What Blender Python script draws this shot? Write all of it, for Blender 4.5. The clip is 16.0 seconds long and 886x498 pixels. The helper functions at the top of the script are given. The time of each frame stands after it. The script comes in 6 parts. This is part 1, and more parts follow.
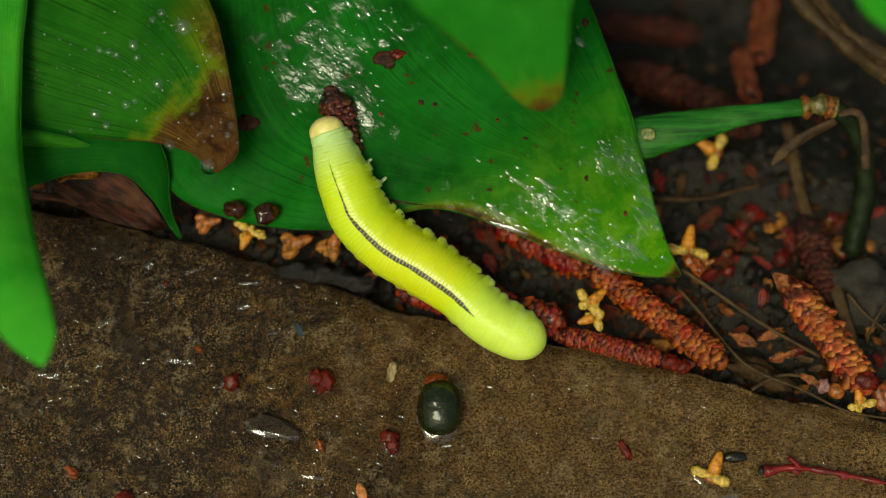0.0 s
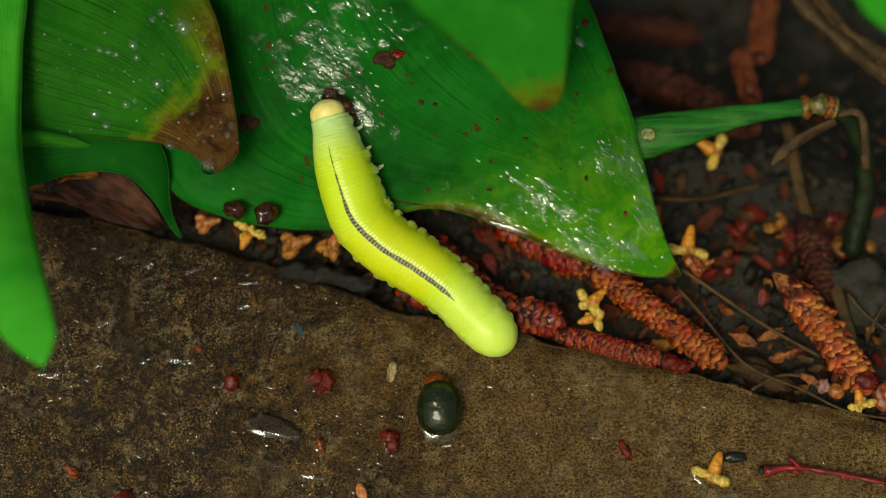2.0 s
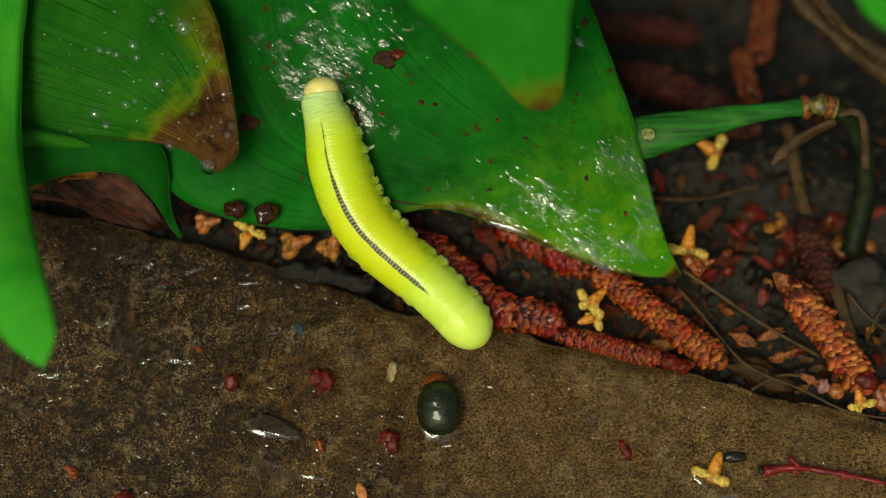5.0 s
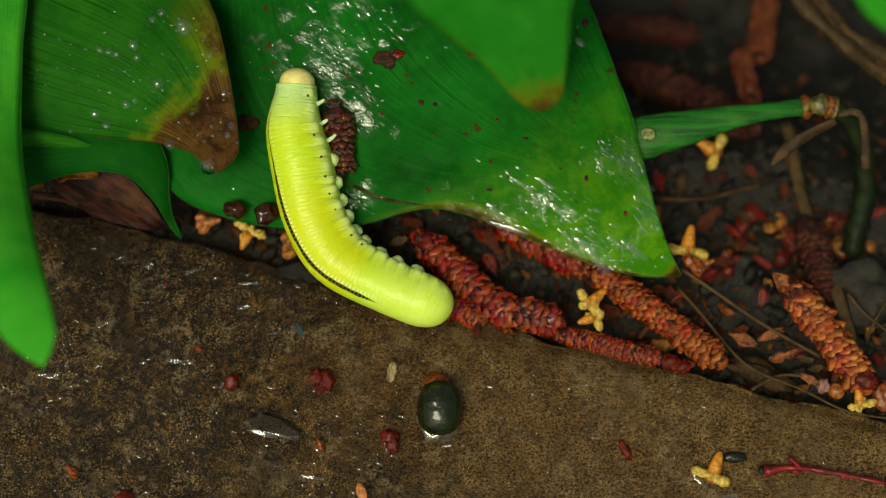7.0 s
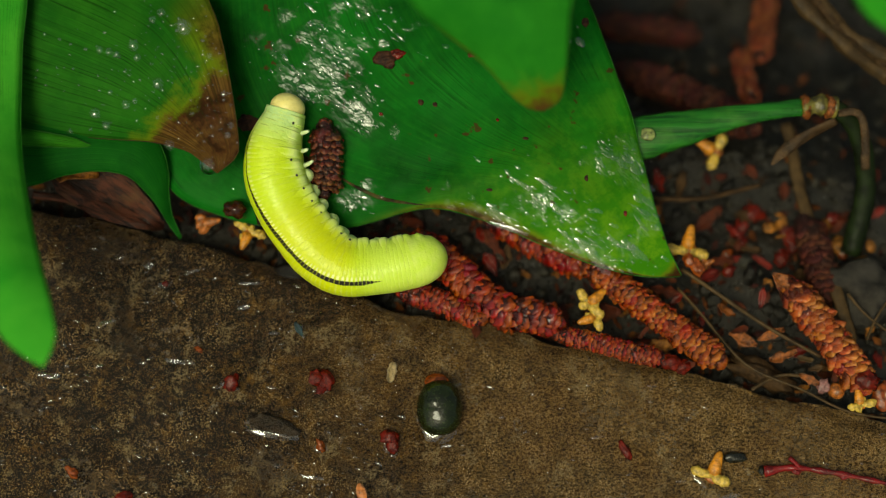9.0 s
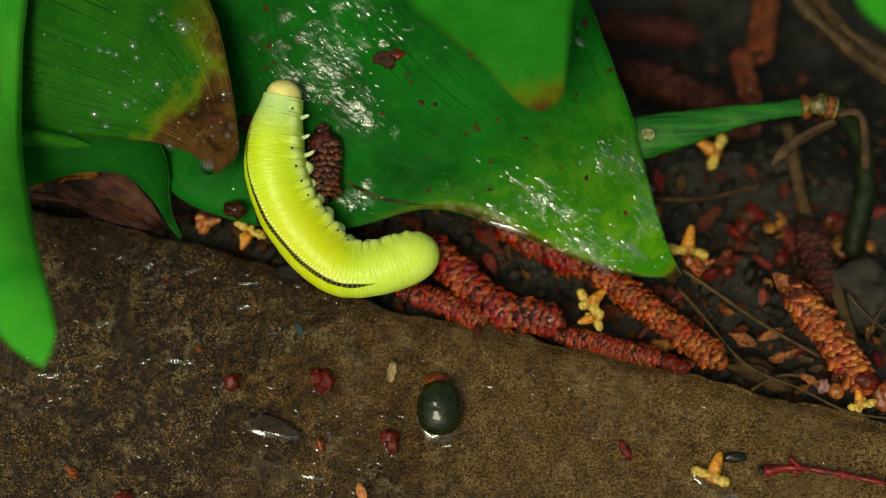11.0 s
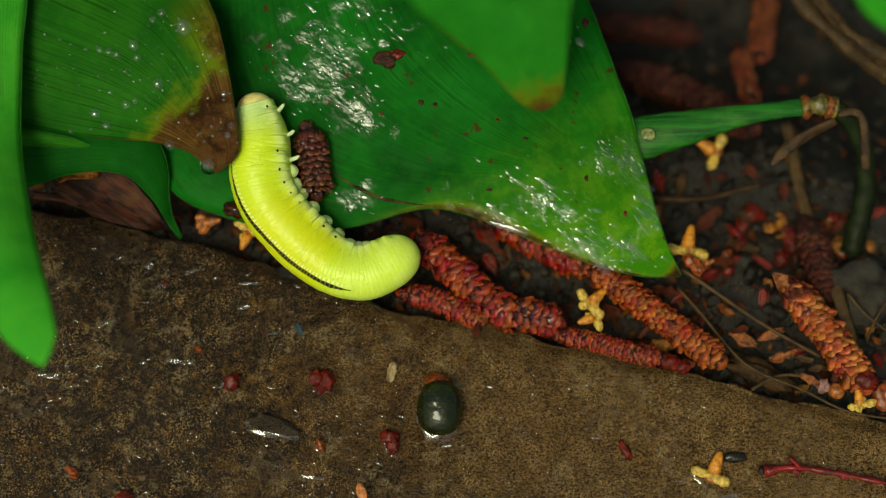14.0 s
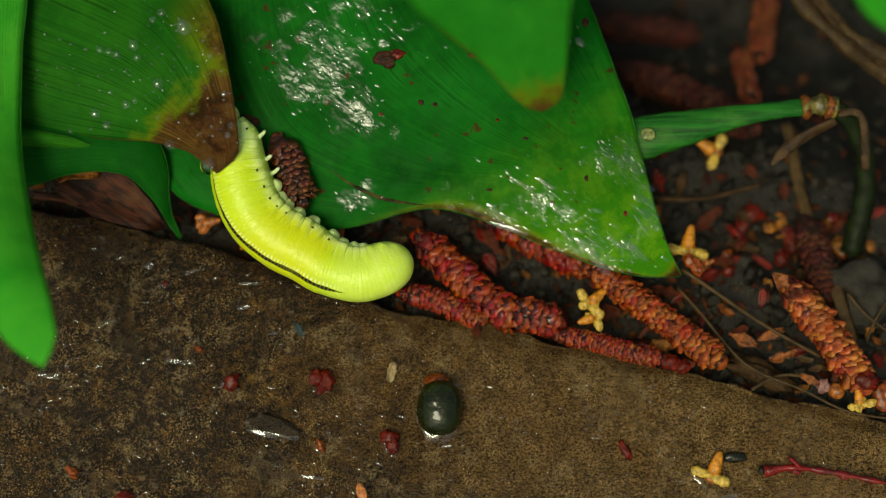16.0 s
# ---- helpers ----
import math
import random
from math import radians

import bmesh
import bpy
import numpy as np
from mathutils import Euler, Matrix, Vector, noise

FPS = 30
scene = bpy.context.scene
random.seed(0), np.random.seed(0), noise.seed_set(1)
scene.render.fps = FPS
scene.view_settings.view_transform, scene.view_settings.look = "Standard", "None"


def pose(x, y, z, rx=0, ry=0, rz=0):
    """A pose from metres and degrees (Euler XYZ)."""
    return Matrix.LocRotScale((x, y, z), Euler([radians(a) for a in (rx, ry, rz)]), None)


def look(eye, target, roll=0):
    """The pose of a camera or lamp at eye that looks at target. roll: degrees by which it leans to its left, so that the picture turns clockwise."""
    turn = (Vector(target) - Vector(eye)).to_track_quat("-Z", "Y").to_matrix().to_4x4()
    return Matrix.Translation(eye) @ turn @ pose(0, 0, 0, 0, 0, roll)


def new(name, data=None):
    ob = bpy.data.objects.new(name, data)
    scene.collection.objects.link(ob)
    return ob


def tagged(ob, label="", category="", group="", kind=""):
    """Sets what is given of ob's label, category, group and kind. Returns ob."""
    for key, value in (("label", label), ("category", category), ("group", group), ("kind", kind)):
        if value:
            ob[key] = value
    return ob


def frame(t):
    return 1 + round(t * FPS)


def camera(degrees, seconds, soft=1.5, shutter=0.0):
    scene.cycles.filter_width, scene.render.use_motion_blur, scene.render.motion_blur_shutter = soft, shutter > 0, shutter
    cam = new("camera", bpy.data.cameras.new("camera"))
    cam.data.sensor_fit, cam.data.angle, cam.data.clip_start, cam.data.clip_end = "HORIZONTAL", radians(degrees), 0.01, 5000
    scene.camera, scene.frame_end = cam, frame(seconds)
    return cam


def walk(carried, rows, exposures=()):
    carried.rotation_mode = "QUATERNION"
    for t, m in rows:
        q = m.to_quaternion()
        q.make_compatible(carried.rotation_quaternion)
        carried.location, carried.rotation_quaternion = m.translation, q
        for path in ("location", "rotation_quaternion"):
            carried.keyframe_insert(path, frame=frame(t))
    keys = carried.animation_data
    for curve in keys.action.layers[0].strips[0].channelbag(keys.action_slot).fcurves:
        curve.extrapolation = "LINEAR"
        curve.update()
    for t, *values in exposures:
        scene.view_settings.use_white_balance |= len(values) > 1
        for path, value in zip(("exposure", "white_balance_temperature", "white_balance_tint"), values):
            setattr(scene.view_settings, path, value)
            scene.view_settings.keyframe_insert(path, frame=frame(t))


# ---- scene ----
from mathutils.bvhtree import BVHTree

cam = camera(28.0, 16.0, soft=1.1)
EYE = (0.00000, -0.03831, 0.21725)
cam.data.dof.use_dof = True
cam.data.dof.focus_distance = 0.2158
cam.data.dof.aperture_fstop = 8.5
walk(cam, [(0.0, look(EYE, (0, 0, 0))), (16.0, look(EYE, (0, 0, 0)))], exposures=((0.0, -0.1, 8800, -9), (16.0, -0.1, 8800, -9)))

# ---- light: overcast daylight from high on the left ----
world = bpy.data.worlds.new("overcast_sky")
scene.world = world
world.use_nodes = True
sky = world.node_tree.nodes.new("ShaderNodeTexSky")
sky.sky_type, sky.sun_disc = "NISHITA", False
sky.sun_elevation, sky.sun_rotation = radians(67), radians(219)
sky.air_density, sky.dust_density = 1.0, 4.0
back = world.node_tree.nodes["Background"]
back.inputs["Strength"].default_value = 0.095
world.node_tree.links.new(sky.outputs[0], back.inputs["Color"])
sun = new("sun", bpy.data.lights.new("sun", "SUN"))
sun.data.energy, sun.data.angle, sun.data.color = 2.2, radians(25), (0.95, 0.96, 0.95)
sun.matrix_world = look((-0.24, -0.30, 0.925), (0, 0, 0))


# ---- materials ----
class Nodes:
    """A small builder of node trees."""

    def __init__(self, name):
        self.mat = bpy.data.materials.new(name)
        self.mat.use_nodes = True
        self.tree = self.mat.node_tree
        self.bsdf = self.tree.nodes["Principled BSDF"]
        self.out = self.tree.nodes["Material Output"]

    def add(self, kind):
        return self.tree.nodes.new("ShaderNode" + kind)

    def link(self, a, b):
        self.tree.links.new(a, b)

    def coords(self, which="Object", scale=(1, 1, 1)):
        c = self.add("TexCoord")
        m = self.add("Mapping")
        m.inputs["Scale"].default_value = scale
        self.link(c.outputs[which], m.inputs["Vector"])
        return m.outputs[0]

    def noise(self, vec, scale, detail=4.0, rough=0.6, distort=0.0):
        n = self.add("TexNoise")
        n.inputs["Scale"].default_value, n.inputs["Detail"].default_value = scale, detail
        n.inputs["Roughness"].default_value, n.inputs["Distortion"].default_value = rough, distort
        if vec is not None:
            self.link(vec, n.inputs["Vector"])
        return n.outputs["Fac"]

    def span(self, val, a, b, c=0.0, d=1.0, smooth=True):
        n = self.add("MapRange")
        n.interpolation_type = "SMOOTHSTEP" if smooth else "LINEAR"
        self.link(val, n.inputs[0])
        for i, v in enumerate((a, b, c, d)):
            n.inputs[i + 1].default_value = v
        return n.outputs[0]

    def math(self, op, a, b=None):
        n = self.add("Math")
        n.operation = op
        for i, v in enumerate((a, b)):
            if v is None:
                continue
            if isinstance(v, (int, float)):
                n.inputs[i].default_value = v
            else:
                self.link(v, n.inputs[i])
        return n.outputs[0]

    def mix(self, fac, a, b):
        n = self.add("Mix")
        n.data_type = "RGBA"
        for sock, v in ((n.inputs[0], fac), (n.inputs[6], a), (n.inputs[7], b)):
            if isinstance(v, (int, float)):
                sock.default_value = v
            elif isinstance(v, tuple):
                sock.default_value = (*v, 1.0)
            else:
                self.link(v, sock)
        return n.outputs[2]

    def bump(self, height, strength, dist, after=None):
        n = self.add("Bump")
        n.inputs["Strength"].default_value, n.inputs["Distance"].default_value = strength, dist
        self.link(height, n.inputs["Height"])
        if after is not None:
            self.link(after, n.inputs["Normal"])
        return n.outputs[0]

    def done(self, color, rough=0.5, normal=None, spec=0.5, sss=0.0, radius=(0.001, 0.001, 0.001), coat=0.0):
        for key, v in (("Base Color", color), ("Roughness", rough)):
            if isinstance(v, (int, float)):
                self.bsdf.inputs[key].default_value = v
            elif isinstance(v, tuple):
                self.bsdf.inputs[key].default_value = (*v, 1.0)
            else:
                self.link(v, self.bsdf.inputs[key])
        if normal is not None:
            self.link(normal, self.bsdf.inputs["Normal"])
        self.bsdf.inputs["Specular IOR Level"].default_value = spec
        self.bsdf.inputs["Subsurface Weight"].default_value = sss
        self.bsdf.inputs["Subsurface Radius"].default_value = radius
        self.bsdf.inputs["Subsurface Scale"].default_value = 1.0
        self.bsdf.inputs["Coat Weight"].default_value = coat
        self.bsdf.inputs["Coat Roughness"].default_value = 0.08
        return self.mat


def earthy(name, dark, light, fleck, size, rough=(0.25, 0.6), relief=0.0003, spec=0.5, vary=0.0, island=False, coat=0.0):
    """Grain at two scales, flecks, uneven gloss and fine relief. size: the coarse grain in metres."""
    n = Nodes(name)
    v = n.coords()
    a = n.noise(v, 1 / size, 6, 0.65)
    b = n.noise(v, 6 / size, 5, 0.7)
    c = n.mix(n.span(a, 0.3, 0.7), dark, light)
    c = n.mix(n.math("MULTIPLY", n.span(b, 0.55, 0.72), 0.7), c, fleck)
    if vary:
        if island:
            rnd = n.add("NewGeometry").outputs["Random Per Island"]
        else:
            rnd = n.add("ObjectInfo").outputs["Random"]
        hsv = n.add("HueSaturation")
        n.link(c, hsv.inputs["Color"])
        n.link(n.span(rnd, 0, 1, 1 - vary, 1 + vary, False), hsv.inputs["Value"])
        n.link(n.span(rnd, 0, 1, 0.5 - 0.03 * vary, 0.5 + 0.04 * vary, False), hsv.inputs["Hue"])
        c = hsv.outputs[0]
    h = n.math("ADD", a, n.math("MULTIPLY", b, 0.5))
    return n.done(c, n.span(b, 0.3, 0.7, *rough), n.bump(h, 0.7, relief), spec, coat=coat)


def stone_material():
    n = Nodes("wet_stone")
    v = n.coords()
    big = n.noise(v, 26, 5, 0.6)
    mid = n.noise(v, 150, 8, 0.75, 0.4)
    fine = n.noise(v, 1100, 6, 0.75)
    grit = n.noise(v, 5200, 3, 0.75)
    c = n.mix(n.span(mid, 0.32, 0.68), (0.007, 0.0045, 0.0018), (0.036, 0.021, 0.007))
    c = n.mix(n.span(big, 0.45, 0.66), c, n.mix(n.span(mid, 0.35, 0.65), (0.03, 0.016, 0.0045), (0.088, 0.049, 0.015)))
    c = n.mix(n.span(grit, 0.46, 0.56, 0.0, 0.85), c, n.mix(n.span(fine, 0.4, 0.62), (0.008, 0.005, 0.002), (0.12, 0.076, 0.029)))
    pale = n.math("MULTIPLY", n.span(fine, 0.5, 0.62), n.span(mid, 0.5, 0.64))
    c = n.mix(n.math("MULTIPLY", pale, 0.55), c, (0.26, 0.165, 0.062))
    sep = n.add("SeparateXYZ")
    n.link(v, sep.inputs[0])
    # more pale grain and fewer dark specks towards the right
    paler_right = n.span(n.math("ADD", sep.outputs[0], n.math("MULTIPLY", n.math("SUBTRACT", big, 0.5), 0.12)), -0.03, 0.04)
    patch = n.noise(v, 75, 5, 0.65, 0.5)
    long = n.noise(n.coords("Object", (2700, 3900, 3900)), 1.0, 4, 0.7, 0.2)
    c = n.mix(n.math("MULTIPLY", paler_right, 0.75), c, n.mix(n.span(long, 0.41, 0.6), n.mix(n.span(patch, 0.4, 0.6), (0.05, 0.026, 0.009), (0.036, 0.027, 0.01)), (0.37, 0.265, 0.125)))
    clump = n.noise(v, 420, 5, 0.7, 0.3)
    salt = n.math("MULTIPLY", n.span(n.noise(v, 4600, 3, 0.7), 0.54, 0.6), n.math("MULTIPLY", n.span(patch, 0.36, 0.6, 0.3, 1.0), n.span(clump, 0.42, 0.62, 0.2, 1.0)))
    c = n.mix(n.math("MULTIPLY", salt, 0.95), c, (0.52, 0.4, 0.22))
    pits = n.math("MULTIPLY", n.span(n.noise(v, 1900, 4, 0.7), 0.46, 0.38), n.span(clump, 0.6, 0.42, 0.2, 1.0))
    c = n.mix(n.math("MULTIPLY", n.math("MULTIPLY", pits, n.span(paler_right, 0.0, 1.0, 1.0, 0.12)), 0.85), c, (0.006, 0.004, 0.002))
    crust = n.math("MULTIPLY", n.span(n.noise(v, 230, 6, 0.75, 0.3), 0.55, 0.61), n.span(n.noise(v, 3600, 3, 0.75), 0.45, 0.54))
    c = n.mix(n.math("MULTIPLY", crust, 0.62), c, (0.37, 0.3, 0.17))
    c = n.mix(n.span(clump, 0.58, 0.38, 0.0, 0.3), c, (0.02, 0.012, 0.0045))
    hue = n.add("HueSaturation")
    hue.inputs["Hue"].default_value, hue.inputs["Saturation"].default_value = 0.4835, 1.24
    hue.inputs["Value"].default_value = 1.02
    n.link(c, hue.inputs["Color"])
    c = hue.outputs[0]
    wet = n.noise(v, 60, 4, 0.6)
    rough = n.math("ADD", n.span(wet, 0.4, 0.6, 0.0, 0.2), n.span(fine, 0.3, 0.7, 0.04, 0.14))
    b1 = n.bump(mid, 0.8, 0.0012)
    b2 = n.bump(fine, 1.0, 0.0005, b1)
    b3 = n.bump(grit, 1.0, 0.00055, b2)
    return n.done(c, rough, b3, 0.5)


def leaf_material(name, deep=(0.002, 0.055, 0.003), light=(0.006, 0.125, 0.006), brown=None, edge=None, wet=0.5, speckle=0.0, lines=0.0, pale=None, gloss=0.03, veins=80, pools=()):
    """Parallel-veined wet leaf. UV: u runs from base to tip, v from edge to edge.
    brown: (u where the dead tip starts, its width); edge: yellowing along the v = 0 edge."""
    n = Nodes(name)
    uv = n.add("TexCoord").outputs["UV"]
    sep = n.add("SeparateXYZ")
    n.link(uv, sep.inputs[0])
    u, v = sep.outputs[0], sep.outputs[1]
    m = n.add("Mapping")
    m.inputs["Scale"].default_value = (2.0, veins, 1)
    n.link(uv, m.inputs["Vector"])
    vein = n.noise(m.outputs[0], 1.0, 3, 0.6, 0.15)
    m2 = n.add("Mapping")
    m2.inputs["Scale"].default_value = (3.0, veins * 2, 1)
    n.link(uv, m2.inputs["Vector"])
    fine = n.noise(m2.outputs[0], 1.0, 2, 0.6)
    obj = n.coords()
    blot = n.noise(obj, 60, 4, 0.6)
    film = n.noise(obj, 340, 6, 0.7, 0.1)
    c = n.mix(n.math("ADD", n.span(blot, 0.3, 0.7, 0.0, 0.75), n.span(n.noise(obj, 210, 5, 0.7), 0.4, 0.6, 0.0, 0.25)), deep, light)
    c = n.mix(n.math("MULTIPLY", n.span(vein, 0.42, 0.7, 0.0, 0.22), n.span(film, 0.35, 0.6)), c, (0.03, 0.26, 0.02))
    c = n.mix(n.math("MULTIPLY", n.span(fine, 0.48, 0.66, 0.0, 0.5), n.span(n.noise(obj, 130, 4, 0.65), 0.42, 0.62)), c, tuple(x * 0.35 for x in deep))
    if pale:
        far = n.math("ADD", u, n.math("MULTIPLY", n.math("SUBTRACT", blot, 0.5), 0.25))
        c = n.mix(n.span(far, pale, 0.97, 0.0, 0.9), c, n.mix(n.span(film, 0.4, 0.62), (0.045, 0.22, 0.009), (0.125, 0.32, 0.016)))
    if speckle:
        spots = n.noise(obj, 450, 3, 0.5)
        c = n.mix(n.math("MULTIPLY", n.span(spots, 0.67, 0.71), speckle), c, (0.06, 0.022, 0.008))
    if edge:
        ragged = n.math("ADD", n.math("SUBTRACT", blot, 0.5), n.math("MULTIPLY", n.math("SUBTRACT", film, 0.5), 0.6))
        d = n.math("ADD", v, n.math("MULTIPLY", ragged, edge * 2.2))
        late = n.span(u, 0.66, 0.8)
        c = n.mix(n.math("MULTIPLY", late, n.span(d, edge * 2.2, edge * 0.9)), c, (0.13, 0.21, 0.012))
        c = n.mix(n.math("MULTIPLY", late, n.span(d, edge * 1.3, edge * 0.5)), c, n.mix(n.span(film, 0.4, 0.6), (0.045, 0.026, 0.006), (0.13, 0.085, 0.016)))
    if brown:
        ragged = n.math("ADD", n.math("SUBTRACT", blot, 0.5), n.math("MULTIPLY", n.math("SUBTRACT", film, 0.5), 1.1))
        d = n.math("ADD", u, n.math("MULTIPLY", ragged, brown[1] * 2.2))
        c = n.mix(n.span(d, brown[0] - brown[1], brown[0]), c, (0.12, 0.17, 0.01))
        c = n.mix(n.span(d, brown[0] - brown[1] * 0.35, brown[0] + brown[1] * 0.35), c,
                  n.mix(n.span(n.noise(obj, 170, 5, 0.65), 0.4, 0.6), n.mix(n.span(film, 0.4, 0.6), (0.026, 0.01, 0.003), (0.075, 0.026, 0.008)), n.mix(n.span(vein, 0.4, 0.6), (0.06, 0.029, 0.008), (0.135, 0.072, 0.018))))
    if lines:
        c = n.mix(n.math("MULTIPLY", n.span(fine, 0.53, 0.66), 0.45 * lines), c, (0.006, 0.03, 0.003))
    b1 = n.bump(vein, 0.1, 0.00025)
    b2 = n.bump(fine, 0.25, 0.00008, b1)
    b3 = n.bump(film, 0.5 * wet, 0.0004, b2)
    rough = n.span(n.noise(obj, 110, 4, 0.6), 0.38, 0.62, 0.4, 0.58)
    if pools:
        m3 = n.add("Mapping")
        turned = n.add("Mapping")
        turned.inputs["Rotation"].default_value = (0, 0, 0.66)
        n.link(obj, turned.inputs["Vector"])
        m3.inputs["Scale"].default_value = (300, 520, 520)
        n.link(turned.outputs[0], m3.inputs["Vector"])
        speck = n.noise(m3.outputs[0], 1.0, 3, 0.55, 0.2)
        patchy = n.math("MULTIPLY", n.math("SUBTRACT", n.noise(obj, 420, 4, 0.65), 0.5), 4.2)
        wetness = None
        for centre, reach, weight in pools:
            far = n.add("VectorMath")
            far.operation = "DISTANCE"
            n.link(obj, far.inputs[0])
            far.inputs[1].default_value = centre
            one = n.span(n.math("ADD", n.math("DIVIDE", far.outputs["Value"], reach), patchy), 1.35, 0.4, 0.0, weight)
            wetness = one if wetness is None else n.math("MAXIMUM", wetness, one)
        m4 = n.add("Mapping")
        m4.inputs["Scale"].default_value = (200, 480, 480)
        n.link(turned.outputs[0], m4.inputs["Vector"])
        streak = n.noise(m4.outputs[0], 1.0, 3, 0.6, 0.15)
        dabs = n.math("ADD", n.span(streak, 0.44, 0.54), 0.25)
        ripples = n.bump(speck, 1.0, 0.0009)
        n.done(c, rough, b2, gloss)
        n.link(n.math("MULTIPLY", wetness, dabs), n.bsdf.inputs["Coat Weight"])
        n.link(ripples, n.bsdf.inputs["Coat Normal"])
        n.link(n.span(streak, 0.45, 0.6, 0.34, 0.2), n.bsdf.inputs["Coat Roughness"])
        n.bsdf.inputs["Coat IOR"].default_value = 1.7
    else:
        n.done(c, rough, b3, gloss)
    tr = n.add("BsdfTranslucent")
    n.link(c, tr.inputs["Color"])
    mx = n.add("MixShader")
    mx.inputs[0].default_value = 0.22
    n.link(n.bsdf.outputs[0], mx.inputs[1])
    n.link(tr.outputs[0], mx.inputs[2])
    n.link(mx.outputs[0], n.out.inputs["Surface"])
    return n.mat


def skin_material():
    """Larva skin: pigment from the mesh's colour layer, and a dark broken line along the back where layer 'mark' allows."""
    n = Nodes("larva_skin")
    layers = []
    for layer in ("pigment", "mark"):
        layers.append(n.add("Attribute"))
        layers[-1].attribute_name = layer
    pig, mark = layers[0].outputs["Color"], layers[1].outputs["Fac"]
    obj = n.add("TexCoord").outputs["Object"]
    sep = n.add("SeparateXYZ")
    n.link(obj, sep.inputs[0])
    off = n.math("ABSOLUTE", sep.outputs[1])
    rest_at = n.add("Attribute")
    rest_at.attribute_name = "rest"
    grain = n.noise(rest_at.outputs["Vector"], 2600, 3, 0.6)
    soft = n.noise(rest_at.outputs["Vector"], 600, 4, 0.65)
    along = n.math("ABSOLUTE", n.math("SINE", n.math("MULTIPLY", sep.outputs[0], math.pi / 0.00058)))
    wob = n.math("ADD", off, n.math("MULTIPLY", n.math("SUBTRACT", soft, 0.5), 0.0003))
    reach = n.math("MULTIPLY", mark, 0.00036)
    band = n.span(n.math("SUBTRACT", reach, wob), 0.0, 0.0001)
    dash = n.span(n.math("ADD", along, n.math("MULTIPLY", n.math("SUBTRACT", grain, 0.5), 0.8)), 0.12, 0.4, 0.62, 1.0)
    top = n.span(sep.outputs[2], 0.0, 0.0008)
    fac = n.math("MULTIPLY", n.math("MULTIPLY", n.math("MULTIPLY", band, n.span(mark, 0.02, 0.2)), top), dash)
    c = n.mix(n.span(grain, 0.5, 0.7, 0.0, 0.22), pig, (0.72, 0.82, 0.14))
    c = n.mix(n.span(soft, 0.5, 0.7, 0.0, 0.2), c, (0.5, 0.66, 0.01))
    c = n.mix(n.math("MULTIPLY", n.span(n.math("ABSOLUTE", sep.outputs[0]), 0.00018, 0.00026, 0.0, 0.32), n.span(soft, 0.35, 0.6)), c, (0.8, 0.9, 0.3))
    tick = n.math("MULTIPLY", n.span(along, 0.5, 0.8), n.math("MULTIPLY", n.span(sep.outputs[1], 0.00025, 0.0004), n.span(sep.outputs[1], 0.001, 0.0006)))
    c = n.mix(n.math("MULTIPLY", n.math("MULTIPLY", tick, mark), n.math("MULTIPLY", top, 0.75)), c, (0.92, 0.95, 0.5))
    c = n.mix(fac, c, (0.012, 0.009, 0.004))
    b = n.bump(grain, 0.4, 0.0001, n.bump(soft, 0.4, 0.00025))
    return n.done(c, n.span(grain, 0.3, 0.7, 0.28, 0.5), b, 0.4, 0.25, (0.0006, 0.0006, 0.0002), 0.04)


def plain(name, color, rough=0.4, size=0.002, spread=0.35, relief=0.0001, sss=0.0, spec=0.5):
    dark = tuple(x * (1 - spread) for x in color)
    light = tuple(min(1, x * (1 + spread)) for x in color)
    n = Nodes(name)
    v = n.coords()
    a = n.noise(v, 1 / size, 5, 0.65)
    b = n.noise(v, 5 / size, 4, 0.65)
    c = n.mix(n.span(a, 0.3, 0.7), dark, light)
    c = n.mix(n.span(b, 0.55, 0.75, 0.0, 0.4), c, dark)
    return n.done(c, n.span(b, 0.3, 0.7, rough * 0.7, rough * 1.3), n.bump(a, 0.5, relief), spec, sss)


def water_material():
    n = Nodes("water")
    n.bsdf.inputs["Transmission Weight"].default_value = 1.0
    n.bsdf.inputs["IOR"].default_value = 1.33
    return n.done((1.0, 1.0, 1.0), 0.02)


def film_material():
    """Water too thin to bend the light: clear, with a sharp gloss."""
    n = Nodes("water_sheen")
    clear, gloss, mx = n.add("BsdfTransparent"), n.add("BsdfGlossy"), n.add("MixShader")
    mx.inputs[0].default_value = 0.12
    gloss.inputs["Roughness"].default_value = 0.05
    n.link(clear.outputs[0], mx.inputs[1])
    n.link(gloss.outputs[0], mx.inputs[2])
    n.link(mx.outputs[0], n.out.inputs["Surface"])
    n.tree.nodes.remove(n.bsdf)
    return n.mat


def drop_material(name, pale, shine):
    """Small clear drops: they pass the light on, with a sharp gloss; a faint pale body paints in the light they focus.
    """
    n = Nodes(name)
    clear, gloss, body, m1, m2 = n.add("BsdfTransparent"), n.add("BsdfGlossy"), n.add("BsdfDiffuse"), n.add("MixShader"), n.add("MixShader")
    gloss.inputs["Roughness"].default_value = 0.05
    body.inputs["Color"].default_value = (0.75, 0.8, 0.7, 1)
    m1.inputs[0].default_value, m2.inputs[0].default_value = pale, shine
    n.link(clear.outputs[0], m1.inputs[1])
    n.link(body.outputs[0], m1.inputs[2])
    n.link(m1.outputs[0], m2.inputs[1])
    n.link(gloss.outputs[0], m2.inputs[2])
    n.link(m2.outputs[0], n.out.inputs["Surface"])
    n.tree.nodes.remove(n.bsdf)
    return n.mat


